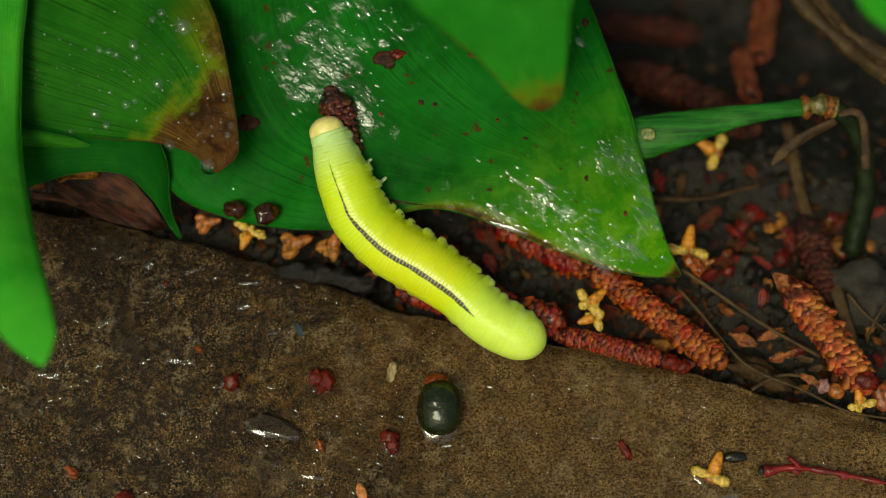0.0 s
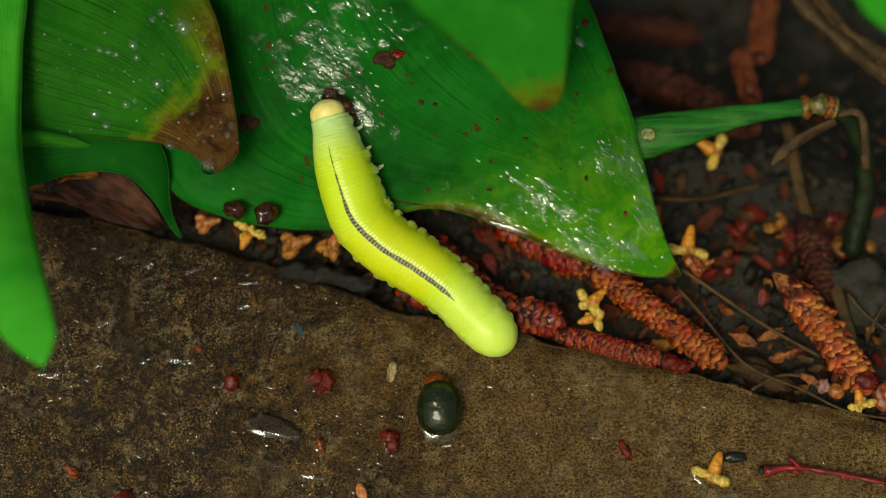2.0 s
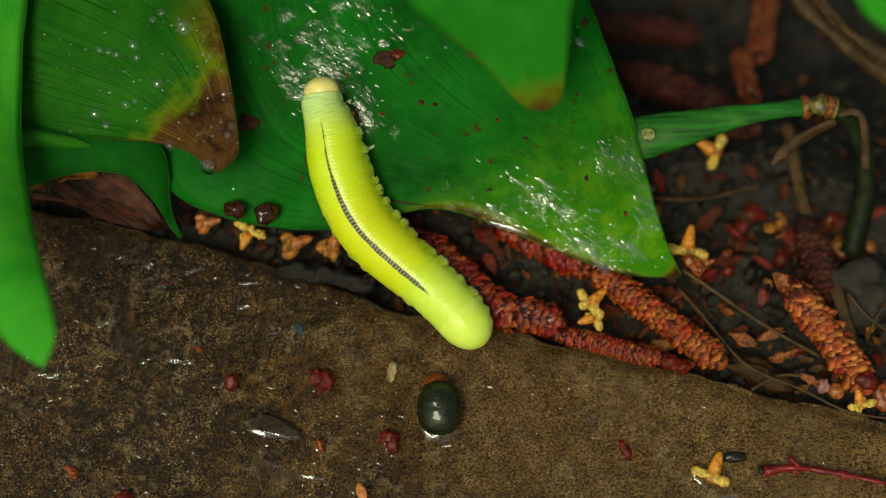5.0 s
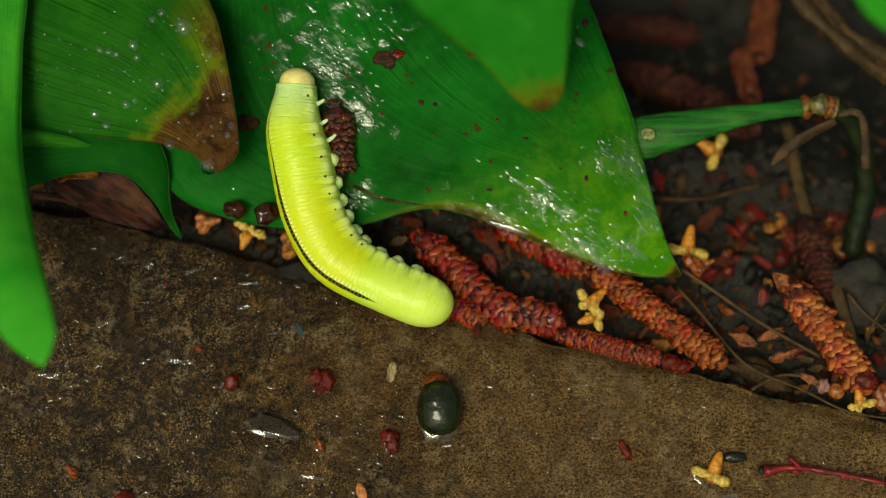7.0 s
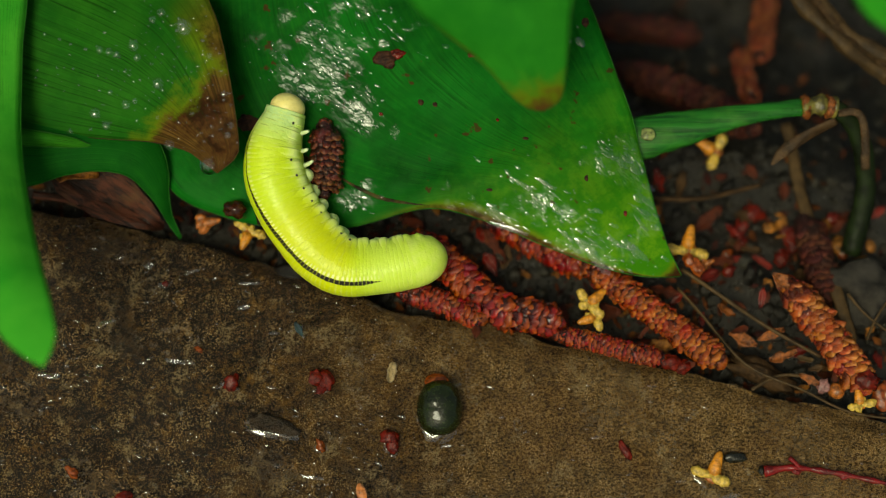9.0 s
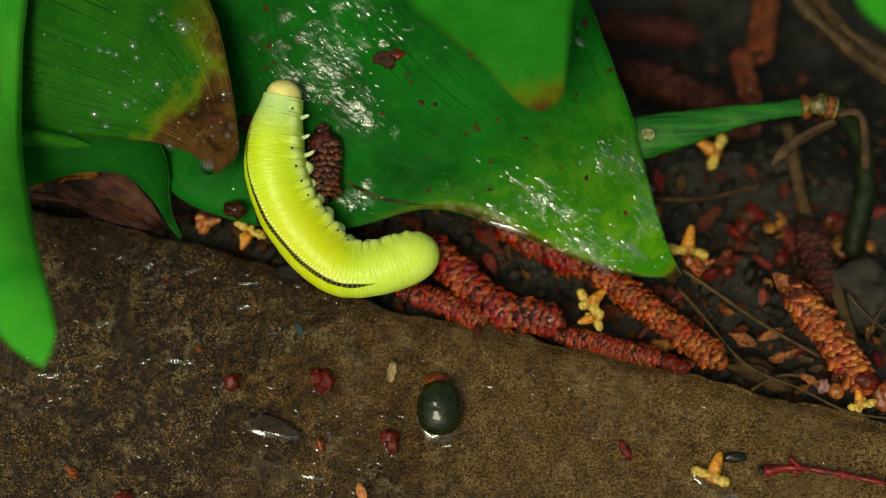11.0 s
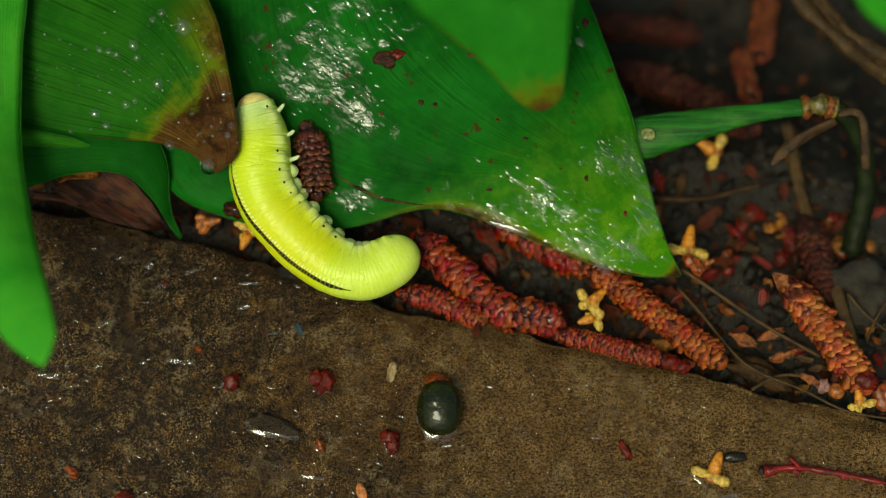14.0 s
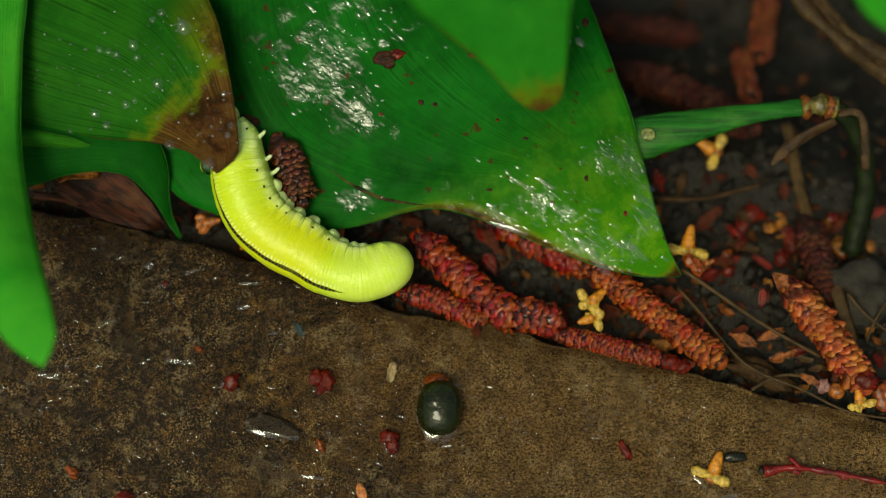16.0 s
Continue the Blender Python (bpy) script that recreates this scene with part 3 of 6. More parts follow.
# ---- leaves ----
def loft(bm, left, right, nu, nv, bulge, ripple=0.0, seed=0, thick=0.00035):
    """A leaf blade between two edge lines from base to tip, arched by bulge, with real thickness and a UV layer."""
    ls, rs = spline(left, nu), spline(right, nu)
    uvl = bm.loops.layers.uv.new("UVMap")
    pts = []
    for i in range(nu):
        row = []
        for k in range(nv):
            w = k / (nv - 1)
            p = ls[i].lerp(rs[i], w)
            p.z += bulge * 4 * w * (1 - w) * smooth01((nu - 1 - i) / (nu * 0.25)) + ripple * noise.noise(Vector((p.x * 70 + seed, p.y * 70, seed))) * (0.4 + 1.2 * abs(w - 0.5))
            row.append(p)
        pts.append(row)
    top = [[bm.verts.new(p) for p in row] for row in pts]
    low = []
    for i in range(nu):
        row = []
        for k in range(nv):
            du = pts[min(i + 1, nu - 1)][k] - pts[max(i - 1, 0)][k]
            dv = pts[i][min(k + 1, nv - 1)] - pts[i][max(k - 1, 0)]
            nrm = du.cross(dv)
            if nrm.length < 1e-12:
                nrm = Vector((0, 0, 1))
            nrm.normalize()
            if nrm.z < 0:
                nrm = -nrm
            rim = min(k, nv - 1 - k, nu - 1 - i)
            row.append(bm.verts.new(pts[i][k] - nrm * thick * (0.25 if rim == 0 else 1.0)))
        low.append(row)

    def face(vs, uvs):
        f = bm.faces.new(vs)
        for lp, q in zip(f.loops, uvs):
            lp[uvl].uv = q

    for i in range(nu - 1):
        for k in range(nv - 1):
            q = [(i / (nu - 1), k / (nv - 1)), ((i + 1) / (nu - 1), k / (nv - 1)), ((i + 1) / (nu - 1), (k + 1) / (nv - 1)), (i / (nu - 1), (k + 1) / (nv - 1))]
            face((top[i][k], top[i + 1][k], top[i + 1][k + 1], top[i][k + 1]), q)
            face((low[i][k + 1], low[i + 1][k + 1], low[i + 1][k], low[i][k]), [q[3], q[2], q[1], q[0]])
        for k in (0, nv - 1):
            q = [(i / (nu - 1), k / (nv - 1)), ((i + 1) / (nu - 1), k / (nv - 1))]
            face((top[i][k], low[i][k], low[i + 1][k], top[i + 1][k]), [q[0], q[0], q[1], q[1]])
    for k in range(nv - 1):
        q = [(1, k / (nv - 1)), (1, (k + 1) / (nv - 1))]
        face((top[-1][k], low[-1][k], low[-1][k + 1], top[-1][k + 1]), [q[0], q[0], q[1], q[1]])
        q = [(0, k / (nv - 1)), (0, (k + 1) / (nv - 1))]
        face((top[0][k + 1], low[0][k + 1], low[0][k], top[0][k]), [q[1], q[1], q[0], q[0]])
    bmesh.ops.recalc_face_normals(bm, faces=bm.faces)
    return bm


BLADES = {}


def on_blade(name, x, y):
    """Height of a leaf's upper face over a place, or None."""
    hit = BLADES[name].ray_cast(Vector((x, y, 0.2)), Vector((0, 0, -1)))
    return hit[0]


def leaf(name, left, right, material, label, bulge=0.002, nu=60, nv=24, ripple=0.0, seed=0, margin=None):
    thing = base(name, left[0], label, "leaf", "leaves of the plant clump")
    bm = loft(bmesh.new(), left, right, nu, nv, bulge, ripple, seed)
    BLADES[name] = BVHTree.FromBMesh(bm)
    bmesh.ops.translate(bm, verts=bm.verts, vec=-Vector(left[0]))
    part("blade", bm, material, thing)
    if margin:
        for line in (left, right):
            pts = [p - Vector(left[0]) for p in spline(line, nu)]
            part("margin", tube(bmesh.new(), pts, 0.00006, 6, 1.0, 0.7, seed), margin, thing)
    return thing


def build_leaves():
    big = leaf("broad_leaf",
               [(-0.01606, 0.06161, 0.00600), (-0.03232, 0.04689, 0.00500), (-0.03704, 0.03239, 0.00400), (-0.03829, 0.01821, 0.00250), (-0.03398, 0.00756, 0.00120), (-0.02695, 0.00389, 0.00060), (-0.01993, 0.00257, 0.00040), (-0.01358, 0.00233, 0.00090), (-0.00935, 0.00287, 0.00180), (-0.00167, 0.00455, 0.00300), (0.00528, 0.00300, 0.00260), (0.01223, 0.00011, 0.00220), (0.01920, -0.00245, 0.00150), (0.02479, -0.00364, 0.00100), (0.02922, -0.00359, 0.00070)],
               [(-0.01022, 0.06066, 0.00800), (0.00113, 0.05164, 0.00800), (0.01024, 0.04219, 0.00750), (0.01579, 0.03430, 0.00700), (0.01820, 0.02938, 0.00650), (0.02005, 0.02447, 0.00600), (0.02186, 0.01965, 0.00520), (0.02324, 0.01587, 0.00460), (0.02436, 0.01141, 0.00380), (0.02582, 0.00594, 0.00280), (0.02759, 0.00050, 0.00160), (0.02943, -0.00345, 0.00070)],
               LEAF_BIG, "broad glossy wet green leaf lying over the soil", bulge=0.0015, nu=110, nv=48, ripple=0.0, seed=3, margin=MARGIN)
    # thin dark tube stands in for the shade where the blade folds
    fold = []
    for q in spline([(x, y, 0.0) for x, y in ((-0.01400, 0.00969), (-0.01240, 0.00831), (-0.01003, 0.00700), (-0.00752, 0.00590), (-0.00446, 0.00521), (-0.00153, 0.00487))], 40):
        hit = on_blade("broad_leaf", q.x, q.y)
        if hit is not None:
            fold.append(hit - Vector(big.location))
    part("crease_shade", tube(bmesh.new(), fold, [0.00026 * math.sin(math.pi * (i + 1) / (len(fold) + 1)) for i in range(len(fold))], 8, 0.3, 0.3, 2), MARGIN_DRY, big, "dark strip painted as a fold's shade")
    leaf("dying_leaf",
         [(-0.08396, 0.04791, 0.00980), (-0.06172, 0.04390, 0.00880), (-0.04221, 0.03914, 0.00780), (-0.03120, 0.03245, 0.01029), (-0.02766, 0.02712, 0.01131), (-0.02615, 0.02178, 0.01150), (-0.02510, 0.01654, 0.01150), (-0.02446, 0.01216, 0.01100), (-0.02459, 0.00962, 0.01000), (-0.02697, 0.00770, 0.00900)],
         [(-0.08382, 0.04023, 0.00880), (-0.06833, 0.02567, 0.00680), (-0.05859, 0.01676, 0.00530), (-0.05154, 0.01419, 0.00530), (-0.04590, 0.01312, 0.00560), (-0.04023, 0.01247, 0.00625), (-0.03511, 0.01170, 0.00798), (-0.03084, 0.01037, 0.00890), (-0.02861, 0.00881, 0.00904), (-0.02710, 0.00764, 0.00897)],
         LEAF_BROWN, "green leaf with brown dying tip and water beads", bulge=0.0018, nu=70, nv=30, ripple=0.0, seed=5, margin=MARGIN_DRY)
    leaf("lower_leaf",
         [(-0.07583, 0.02476, 0.00500), (-0.06009, 0.01960, 0.00540), (-0.05161, 0.01638, 0.00540), (-0.04532, 0.01516, 0.00540), (-0.03944, 0.01436, 0.00520), (-0.03534, 0.01294, 0.00460), (-0.03394, 0.00977, 0.00320), (-0.03397, 0.00690, 0.00160), (-0.03363, 0.00424, 0.00060), (-0.03245, 0.00150, 0.00000)],
         [(-0.07538, 0.00932, 0.00360), (-0.05963, 0.00658, 0.00480), (-0.05121, 0.00667, 0.00540), (-0.04645, 0.00807, 0.00540), (-0.04239, 0.00878, 0.00510), (-0.03868, 0.00827, 0.00450), (-0.03631, 0.00625, 0.00300), (-0.03485, 0.00436, 0.00180), (-0.03394, 0.00281, 0.00060), (-0.03272, 0.00121, 0.00000)],
         LEAF_LOW, "dark green leaf curling down over the stone edge", bulge=0.0006, nu=60, nv=16, seed=8, margin=MARGIN)
    leaf("folded_leaf",
         [(-0.05805, 0.01476, 0.00700), (-0.05251, 0.01391, 0.00700), (-0.04836, 0.01320, 0.00700), (-0.04512, 0.01260, 0.00660), (-0.04301, 0.01189, 0.00600)],
         [(-0.05806, 0.01166, 0.00640), (-0.05256, 0.01166, 0.00640), (-0.04843, 0.01151, 0.00640), (-0.04516, 0.01142, 0.00620), (-0.04284, 0.01166, 0.00580)],
         LEAF_SIDE, "narrow folded green leaf under the dying leaf", bulge=0.0006, nu=40, nv=10, seed=9, margin=MARGIN)
    leaf("near_leaf",
         [(-0.08425, 0.06473, 0.01202), (-0.07170, 0.03580, 0.01104), (-0.06343, 0.01432, 0.01202), (-0.05543, -0.00298, 0.02098), (-0.04842, -0.01335, 0.02692), (-0.04502, -0.01653, 0.02792), (-0.04302, -0.01774, 0.02792)],
         [(-0.05926, 0.06925, 0.01202), (-0.05090, 0.03939, 0.01104), (-0.05063, 0.02171, 0.01054), (-0.05008, 0.01098, 0.01160), (-0.04646, -0.00078, 0.01953), (-0.04279, -0.01012, 0.02594), (-0.04168, -0.01465, 0.02742), (-0.04279, -0.01781, 0.02792)],
         LEAF_NEAR, "bright green leaf hanging close before the clump", bulge=0.003, nu=50, nv=18, seed=11, margin=MARGIN)
    leaf("pointed_leaf",
         [(-0.01890, 0.04837, 0.03400), (-0.01021, 0.03252, 0.03100), (-0.00389, 0.02312, 0.02800), (-0.00025, 0.02016, 0.02600), (0.00420, 0.01714, 0.02400), (0.00741, 0.01393, 0.02250), (0.00968, 0.01235, 0.02150), (0.01144, 0.01222, 0.02100)],
         [(0.00722, 0.04969, 0.03400), (0.01348, 0.03514, 0.03100), (0.01489, 0.02671, 0.02900), (0.01435, 0.02214, 0.02700), (0.01406, 0.01816, 0.02500), (0.01377, 0.01479, 0.02300), (0.01322, 0.01321, 0.02150), (0.01157, 0.01222, 0.02100)],
         LEAF_TIP, "green pointed leaf with brown tip above the broad leaf", bulge=0.002, nu=50, nv=20, seed=14, margin=MARGIN)
    leaf("corner_leaf",
         [(0.02886, 0.03746, 0.05200), (0.03484, 0.02605, 0.04800), (0.04036, 0.01999, 0.04500), (0.04298, 0.01675, 0.04300), (0.04575, 0.01509, 0.04200)],
         [(0.05677, 0.03628, 0.05200), (0.05517, 0.02546, 0.04800), (0.05230, 0.01879, 0.04500), (0.04985, 0.01586, 0.04300), (0.04603, 0.01497, 0.04200)],
         LEAF_NEAR, "bright green leaf tip hanging over the litter", bulge=0.002, nu=30, nv=12, seed=17)


def build_stalk():
    thing = base("leaf_stalk", (0.04710, 0.01762, 0.00200), "green leaf stalk with brown scarred node", "stalk")
    o = Vector(thing.location)
    pts = spline([(0.02154, 0.01253, 0.00150), (0.02502, 0.01378, 0.00200), (0.03065, 0.01503, 0.00220), (0.03769, 0.01657, 0.00240), (0.04511, 0.01758, 0.00240)], 30)
    bm = tube(bmesh.new(), [p - o for p in pts], [0.0029 - 0.0018 * smooth01(i / 26) for i in range(30)], 16, 0.55, 0.08, 3)
    part("petiole", bm, STALK, thing)
    pts = spline([(0.04462, 0.01751, 0.00240), (0.04687, 0.01773, 0.00240), (0.04893, 0.01762, 0.00200)], 14)
    bm = tube(bmesh.new(), [p - o for p in pts], [0.0012 + 0.0002 * math.sin(i * 1.1) for i in range(14)], 12, 0.9, 0.35, 8)
    part("node", bm, NODE, thing, "brown scarred node")
    for a, b in ((0, 4), (9, 13)):
        bm = tube(bmesh.new(), [p - o for p in pts[a:b]], [0.00125, 0.0015, 0.00148, 0.0012], 14, 0.9, 0.5, 12 + a)
        part("scar_ring", bm, DRYRED, thing, "red-brown scar ring")
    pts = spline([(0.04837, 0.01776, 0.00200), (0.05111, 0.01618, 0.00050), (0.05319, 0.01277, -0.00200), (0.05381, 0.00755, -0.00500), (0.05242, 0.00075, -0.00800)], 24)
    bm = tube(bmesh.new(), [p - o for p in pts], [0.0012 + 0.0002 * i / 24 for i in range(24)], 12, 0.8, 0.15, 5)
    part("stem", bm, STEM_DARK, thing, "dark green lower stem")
    scar = part("leaf_scar", blob(0.0009, 4, 0.2, 1.5, 3, (1, 0.9, 0.35)), SCAR, thing, "round pale scar")
    scar.location = Vector((0.02526, 0.01360, 0.00420)) - o


# ---- catkins ----
def scale_mesh(seed):
    """One shield-shaped catkin scale with an uneven lip, about one unit wide; x points down the catkin, z outwards."""
    bm = bmesh.new()
    rows = [(-0.55, 0.3, 0.0), (-0.3, 0.48, 0.18), (-0.02, 0.58, 0.36), (0.2, 0.57, 0.46), (0.36, 0.46, 0.46), (0.46, 0.28, 0.34), (0.48, 0.13, 0.12)]
    prev = None
    for x, w, z in rows:
        ring = []
        for c in (-1, -0.66, -0.33, 0, 0.33, 0.66, 1):
            p = Vector((x - 0.12 * abs(c) ** 2, 1.15 * w * c, 0.66 * z * (1 - 0.85 * abs(c) ** 2)))
            q = p * 2.6 + Vector((seed * 3.7, seed * 1.9, seed * 5.3))
            ring.append(bm.verts.new(p + Vector((0.1 * noise.noise(q), 0.1 * noise.noise(q + Vector((9, 0, 0))), 0.14 * noise.noise(q * 1.3 + Vector((0, 9, 0)))))))
        if prev:
            for k in range(6):
                bm.faces.new((prev[k], ring[k], ring[k + 1], prev[k + 1]))
        prev = ring
    res = bmesh.ops.extrude_face_region(bm, geom=bm.faces[:])
    vs = [g for g in res["geom"] if isinstance(g, bmesh.types.BMVert)]
    bmesh.ops.translate(bm, verts=vs, vec=(0, 0, 0.07))
    bmesh.ops.recalc_face_normals(bm, faces=bm.faces)
    return bm


SCALES = {}


def catkin(points, width, material, label, seed=0, pitch=0.19, fall=0.03, grain=0.37, around=10, name="fallen_catkin"):
    """A fallen catkin: a core with overlapping scales set in spirals round it."""
    rnd = random.Random(seed)
    line = spline(points, 40)
    o = line[0].copy()
    thing = base(name, o, label, "catkin", "fallen catkins")
    line = [p - o for p in line]
    length = sum((b - a).length for a, b in zip(line, line[1:]))
    r = width / 2
    prof = [r * (0.5 + 0.5 * smooth01(min(i, 39 - i) / 4)) * (1 + 0.1 * noise.noise(Vector((i * 0.25, seed * 1.7, 0)))) for i in range(40)]
    part("core", tube(bmesh.new(), line, [q * 0.72 * (0.3 + 0.7 * smooth01(min(i, 39 - i) / 3)) for i, q in enumerate(prof)], 10, 1.0, 0.15, seed), CORE, thing)
    if material.name not in SCALES:
        SCALES[material.name] = []
        for k in range(6):
            bm = scale_mesh(k)
            me = bpy.data.meshes.new("scale")
            bm.to_mesh(me)
            bm.free()
            me.materials.append(material)
            me.polygons.foreach_set("use_smooth", [True] * len(me.polygons))
            SCALES[material.name].append(me)
    step = width * pitch
    rings = max(3, int(length / step))
    for j in range(rings + 1):
        for k in range(around):
            if rnd.random() < fall:
                continue
            at = min(max((j + rnd.uniform(-0.2, 0.2)) / rings, 0.0), 1.0) * 38
            i = min(int(at), 37)
            p = line[i].lerp(line[i + 1], at - i)
            d = (line[i + 1] - line[i]).normalized()
            side = d.cross(Vector((0, 0, 1))).normalized()
            up = side.cross(d)
            a = 2 * math.pi * (k + 0.5 * (j % 2)) / around + rnd.uniform(-0.12, 0.12)
            out = side * math.cos(a) + up * math.sin(a)
            tilt, yaw = rnd.uniform(-0.05, 0.22), rnd.uniform(-0.22, 0.22)
            x = (d * math.cos(tilt) + out * math.sin(tilt) + out.cross(d) * yaw).normalized()
            z = (out - x * out.dot(x)).normalized()
            m = Matrix((x, z.cross(x), z)).transposed().to_4x4()
            size = width * grain * rnd.uniform(0.85, 1.18) * (0.7 + 0.3 * prof[i] / r)
            ob = new("scale", rnd.choice(SCALES[material.name]))
            ob.parent = thing
            ob.matrix_basis = Matrix.Translation(p + out * prof[i] * rnd.uniform(0.6, 0.78)) @ m @ Matrix.Diagonal((size, size * rnd.uniform(0.8, 1.1), size * rnd.uniform(0.8, 1.3), 1))
    for p, d in ((line[0], line[0] - line[1]), (line[-1], line[-1] - line[-2])):
        d.normalize()
        side = d.cross(Vector((0, 0, 1))).normalized()
        up = side.cross(d)
        for k in range(9):
            a, lean = 2.4 * k, 0.35 + 0.1 * k
            around_axis = side * math.cos(a) + up * math.sin(a)
            out = d * math.cos(lean) + around_axis * math.sin(lean)
            x = (d * math.sin(lean) - around_axis * math.cos(lean)).normalized()
            m = Matrix((x, out.cross(x), out)).transposed().to_4x4()
            size = width * grain * rnd.uniform(0.7, 1.0)
            ob = new("scale", rnd.choice(SCALES[material.name]))
            ob.parent = thing
            ob.matrix_basis = Matrix.Translation(p + out * r * 0.3 + d * r * 0.05) @ m @ Matrix.Diagonal((size, size, size * rnd.uniform(0.9, 1.3), 1))
    return thing


def build_catkins():
    red, orange, shade_dark = "wet dark red fallen catkin with overlapping scales", "orange-brown fallen catkin on the soil", "red-brown catkin with shade put into its colour"
    catkin([(-0.00275, 0.00132, -0.00100), (0.00113, -0.00225, -0.00100), (0.00532, -0.00624, -0.00050), (0.00936, -0.00892, -0.00050)], 0.0046, SCALE_RED, red, 1)
    catkin([(0.00892, -0.00761, 0.00020), (0.01120, -0.00846, 0.00030), (0.01379, -0.00912, 0.00000)], 0.0042, SCALE_RED, "short dark red end of a broken catkin", 2)
    catkin([(0.01805, -0.00181, -0.00150), (0.02357, -0.00581, -0.00100), (0.02902, -0.01011, -0.00050), (0.03386, -0.01388, 0.00000)], 0.0038, SCALE_ORANGE, orange, 3)
    catkin([(0.01398, -0.01067, 0.00000), (0.01916, -0.01182, 0.00030), (0.02330, -0.01301, 0.00030), (0.02664, -0.01361, 0.00010)], 0.0025, SCALE_RED, "thin wet red catkin along the stone edge", 4)
    pale = catkin([(0.04310, -0.00423, -0.00200), (0.04603, -0.00821, -0.00150), (0.04925, -0.01286, -0.00100), (0.05162, -0.01675, -0.00050)], 0.0044, SCALE_PALE, "pale orange-brown fallen catkin with a red tip", 5)
    tip = part("tip", blob(0.0011, 61, 0.7, 2.4, 3, (1.2, 1.0, 0.7)), REDBIT, pale, "wet dark red tip")
    tip.location = Vector((0.05175, -0.01650, 0.00130)) - pale.location
    catkin([(-0.00483, -0.00556, -0.00030), (-0.00098, -0.00628, -0.00020), (0.00425, -0.00880, 0.00020)], 0.003, SCALE_RED, "pinkish red catkin piece beside the stone", 6)
    catkin([(0.04654, 0.00463, -0.00700), (0.04763, 0.00040, -0.00600), (0.04845, -0.00485, -0.00500)], 0.0042, SCALE_SHADED, shade_dark, 7)
    catkin([(0.00615, 0.00468, -0.00350), (0.01184, 0.00141, -0.00350), (0.01782, -0.00192, -0.00300)], 0.004, SCALE_RED, red, 8)
    catkin([(0.02181, 0.03565, -0.02200), (0.02806, 0.03492, -0.02150), (0.03459, 0.03380, -0.02050)], 0.004, SCALE_SHADED, shade_dark, 9)
    catkin([(0.02444, 0.02799, -0.01800), (0.03156, 0.02412, -0.01400), (0.04038, 0.01781, -0.00900)], 0.0045, SCALE_SHADED, shade_dark, 10)
    catkin([(0.04690, 0.04401, -0.02600), (0.04473, 0.03657, -0.02100), (0.04308, 0.02941, -0.01600)], 0.0034, SCALE_ORANGE_SHADED, "orange catkin with shade put into its colour", 11)
    catkin([(0.04043, 0.03050, -0.01700), (0.04057, 0.02608, -0.01400), (0.04085, 0.02215, -0.01100)], 0.0028, SCALE_ORANGE_SHADED, "orange catkin with shade put into its colour", 12)


# ---- the larva ----
COUNT = 72
GAP = 0.00058
TAIL = 0.0050


def girth(s):
    """Radius of the body at s, from the neck (0) to the last fold (1)."""
    return 0.00242 + 0.00098 * smooth01((s + 0.03) / 0.2) + 0.00045 * smooth01((s - 0.1) / 0.2) - 0.0005 * smooth01((s - 0.6) / 0.3)


def ring_mesh(i):
    """One fold of the body; x runs to the tail, z is the back."""
    s = i / (COUNT - 1)
    r = girth(s)
    h = GAP * 0.88
    bm = bmesh.new()
    sides = 48
    rows = []
    r0, r1 = girth(max(0, s - 0.5 / COUNT)), girth(min(1, s + 0.5 / COUNT))
    for x, q in ((-1.0, 1.0), (-0.72, 0.3), (-0.35, 0.04), (0.0, 0.0), (0.35, 0.04), (0.72, 0.3), (1.0, 1.0)):
        rad = r + (r1 - r0) * 1.05 * x
        ring = []
        for k in range(sides):
            a = 2 * math.pi * k / sides
            y, z = math.cos(a), math.sin(a)
            rr = rad * (1 - q * (0.028 + 0.024 * y * y) * (0.25 + 0.75 * smooth01((s - 0.05) / 0.3)))
            low = max(0.0, -z)
            rr *= 1 - 0.05 * low * low
            fold = math.exp(-((z + 0.26) / 0.26) ** 2)
            rr *= 1 + (0.09 + 0.07 * smooth01((s - 0.2) / 0.2) + 0.05 * math.sin(i * 1.31)) * fold * (0.5 + 0.5 * math.sin(i * 2 * math.pi / 3.6 + math.sin(i * 0.7))) + 0.012 * noise.noise(Vector((i * 0.7, y * 2, z * 2)))
            ring.append(bm.verts.new((x * h, 0.955 * y * rr, 1.05 * z * rr)))
        rows.append(ring)
    for a, b in zip(rows, rows[1:]):
        for k in range(sides):
            bm.faces.new((a[k], a[(k + 1) % sides], b[(k + 1) % sides], b[k]))
    bm.faces.new(list(reversed(rows[0])))
    bm.faces.new(rows[-1])
    bmesh.ops.recalc_face_normals(bm, faces=bm.faces)
    return bm


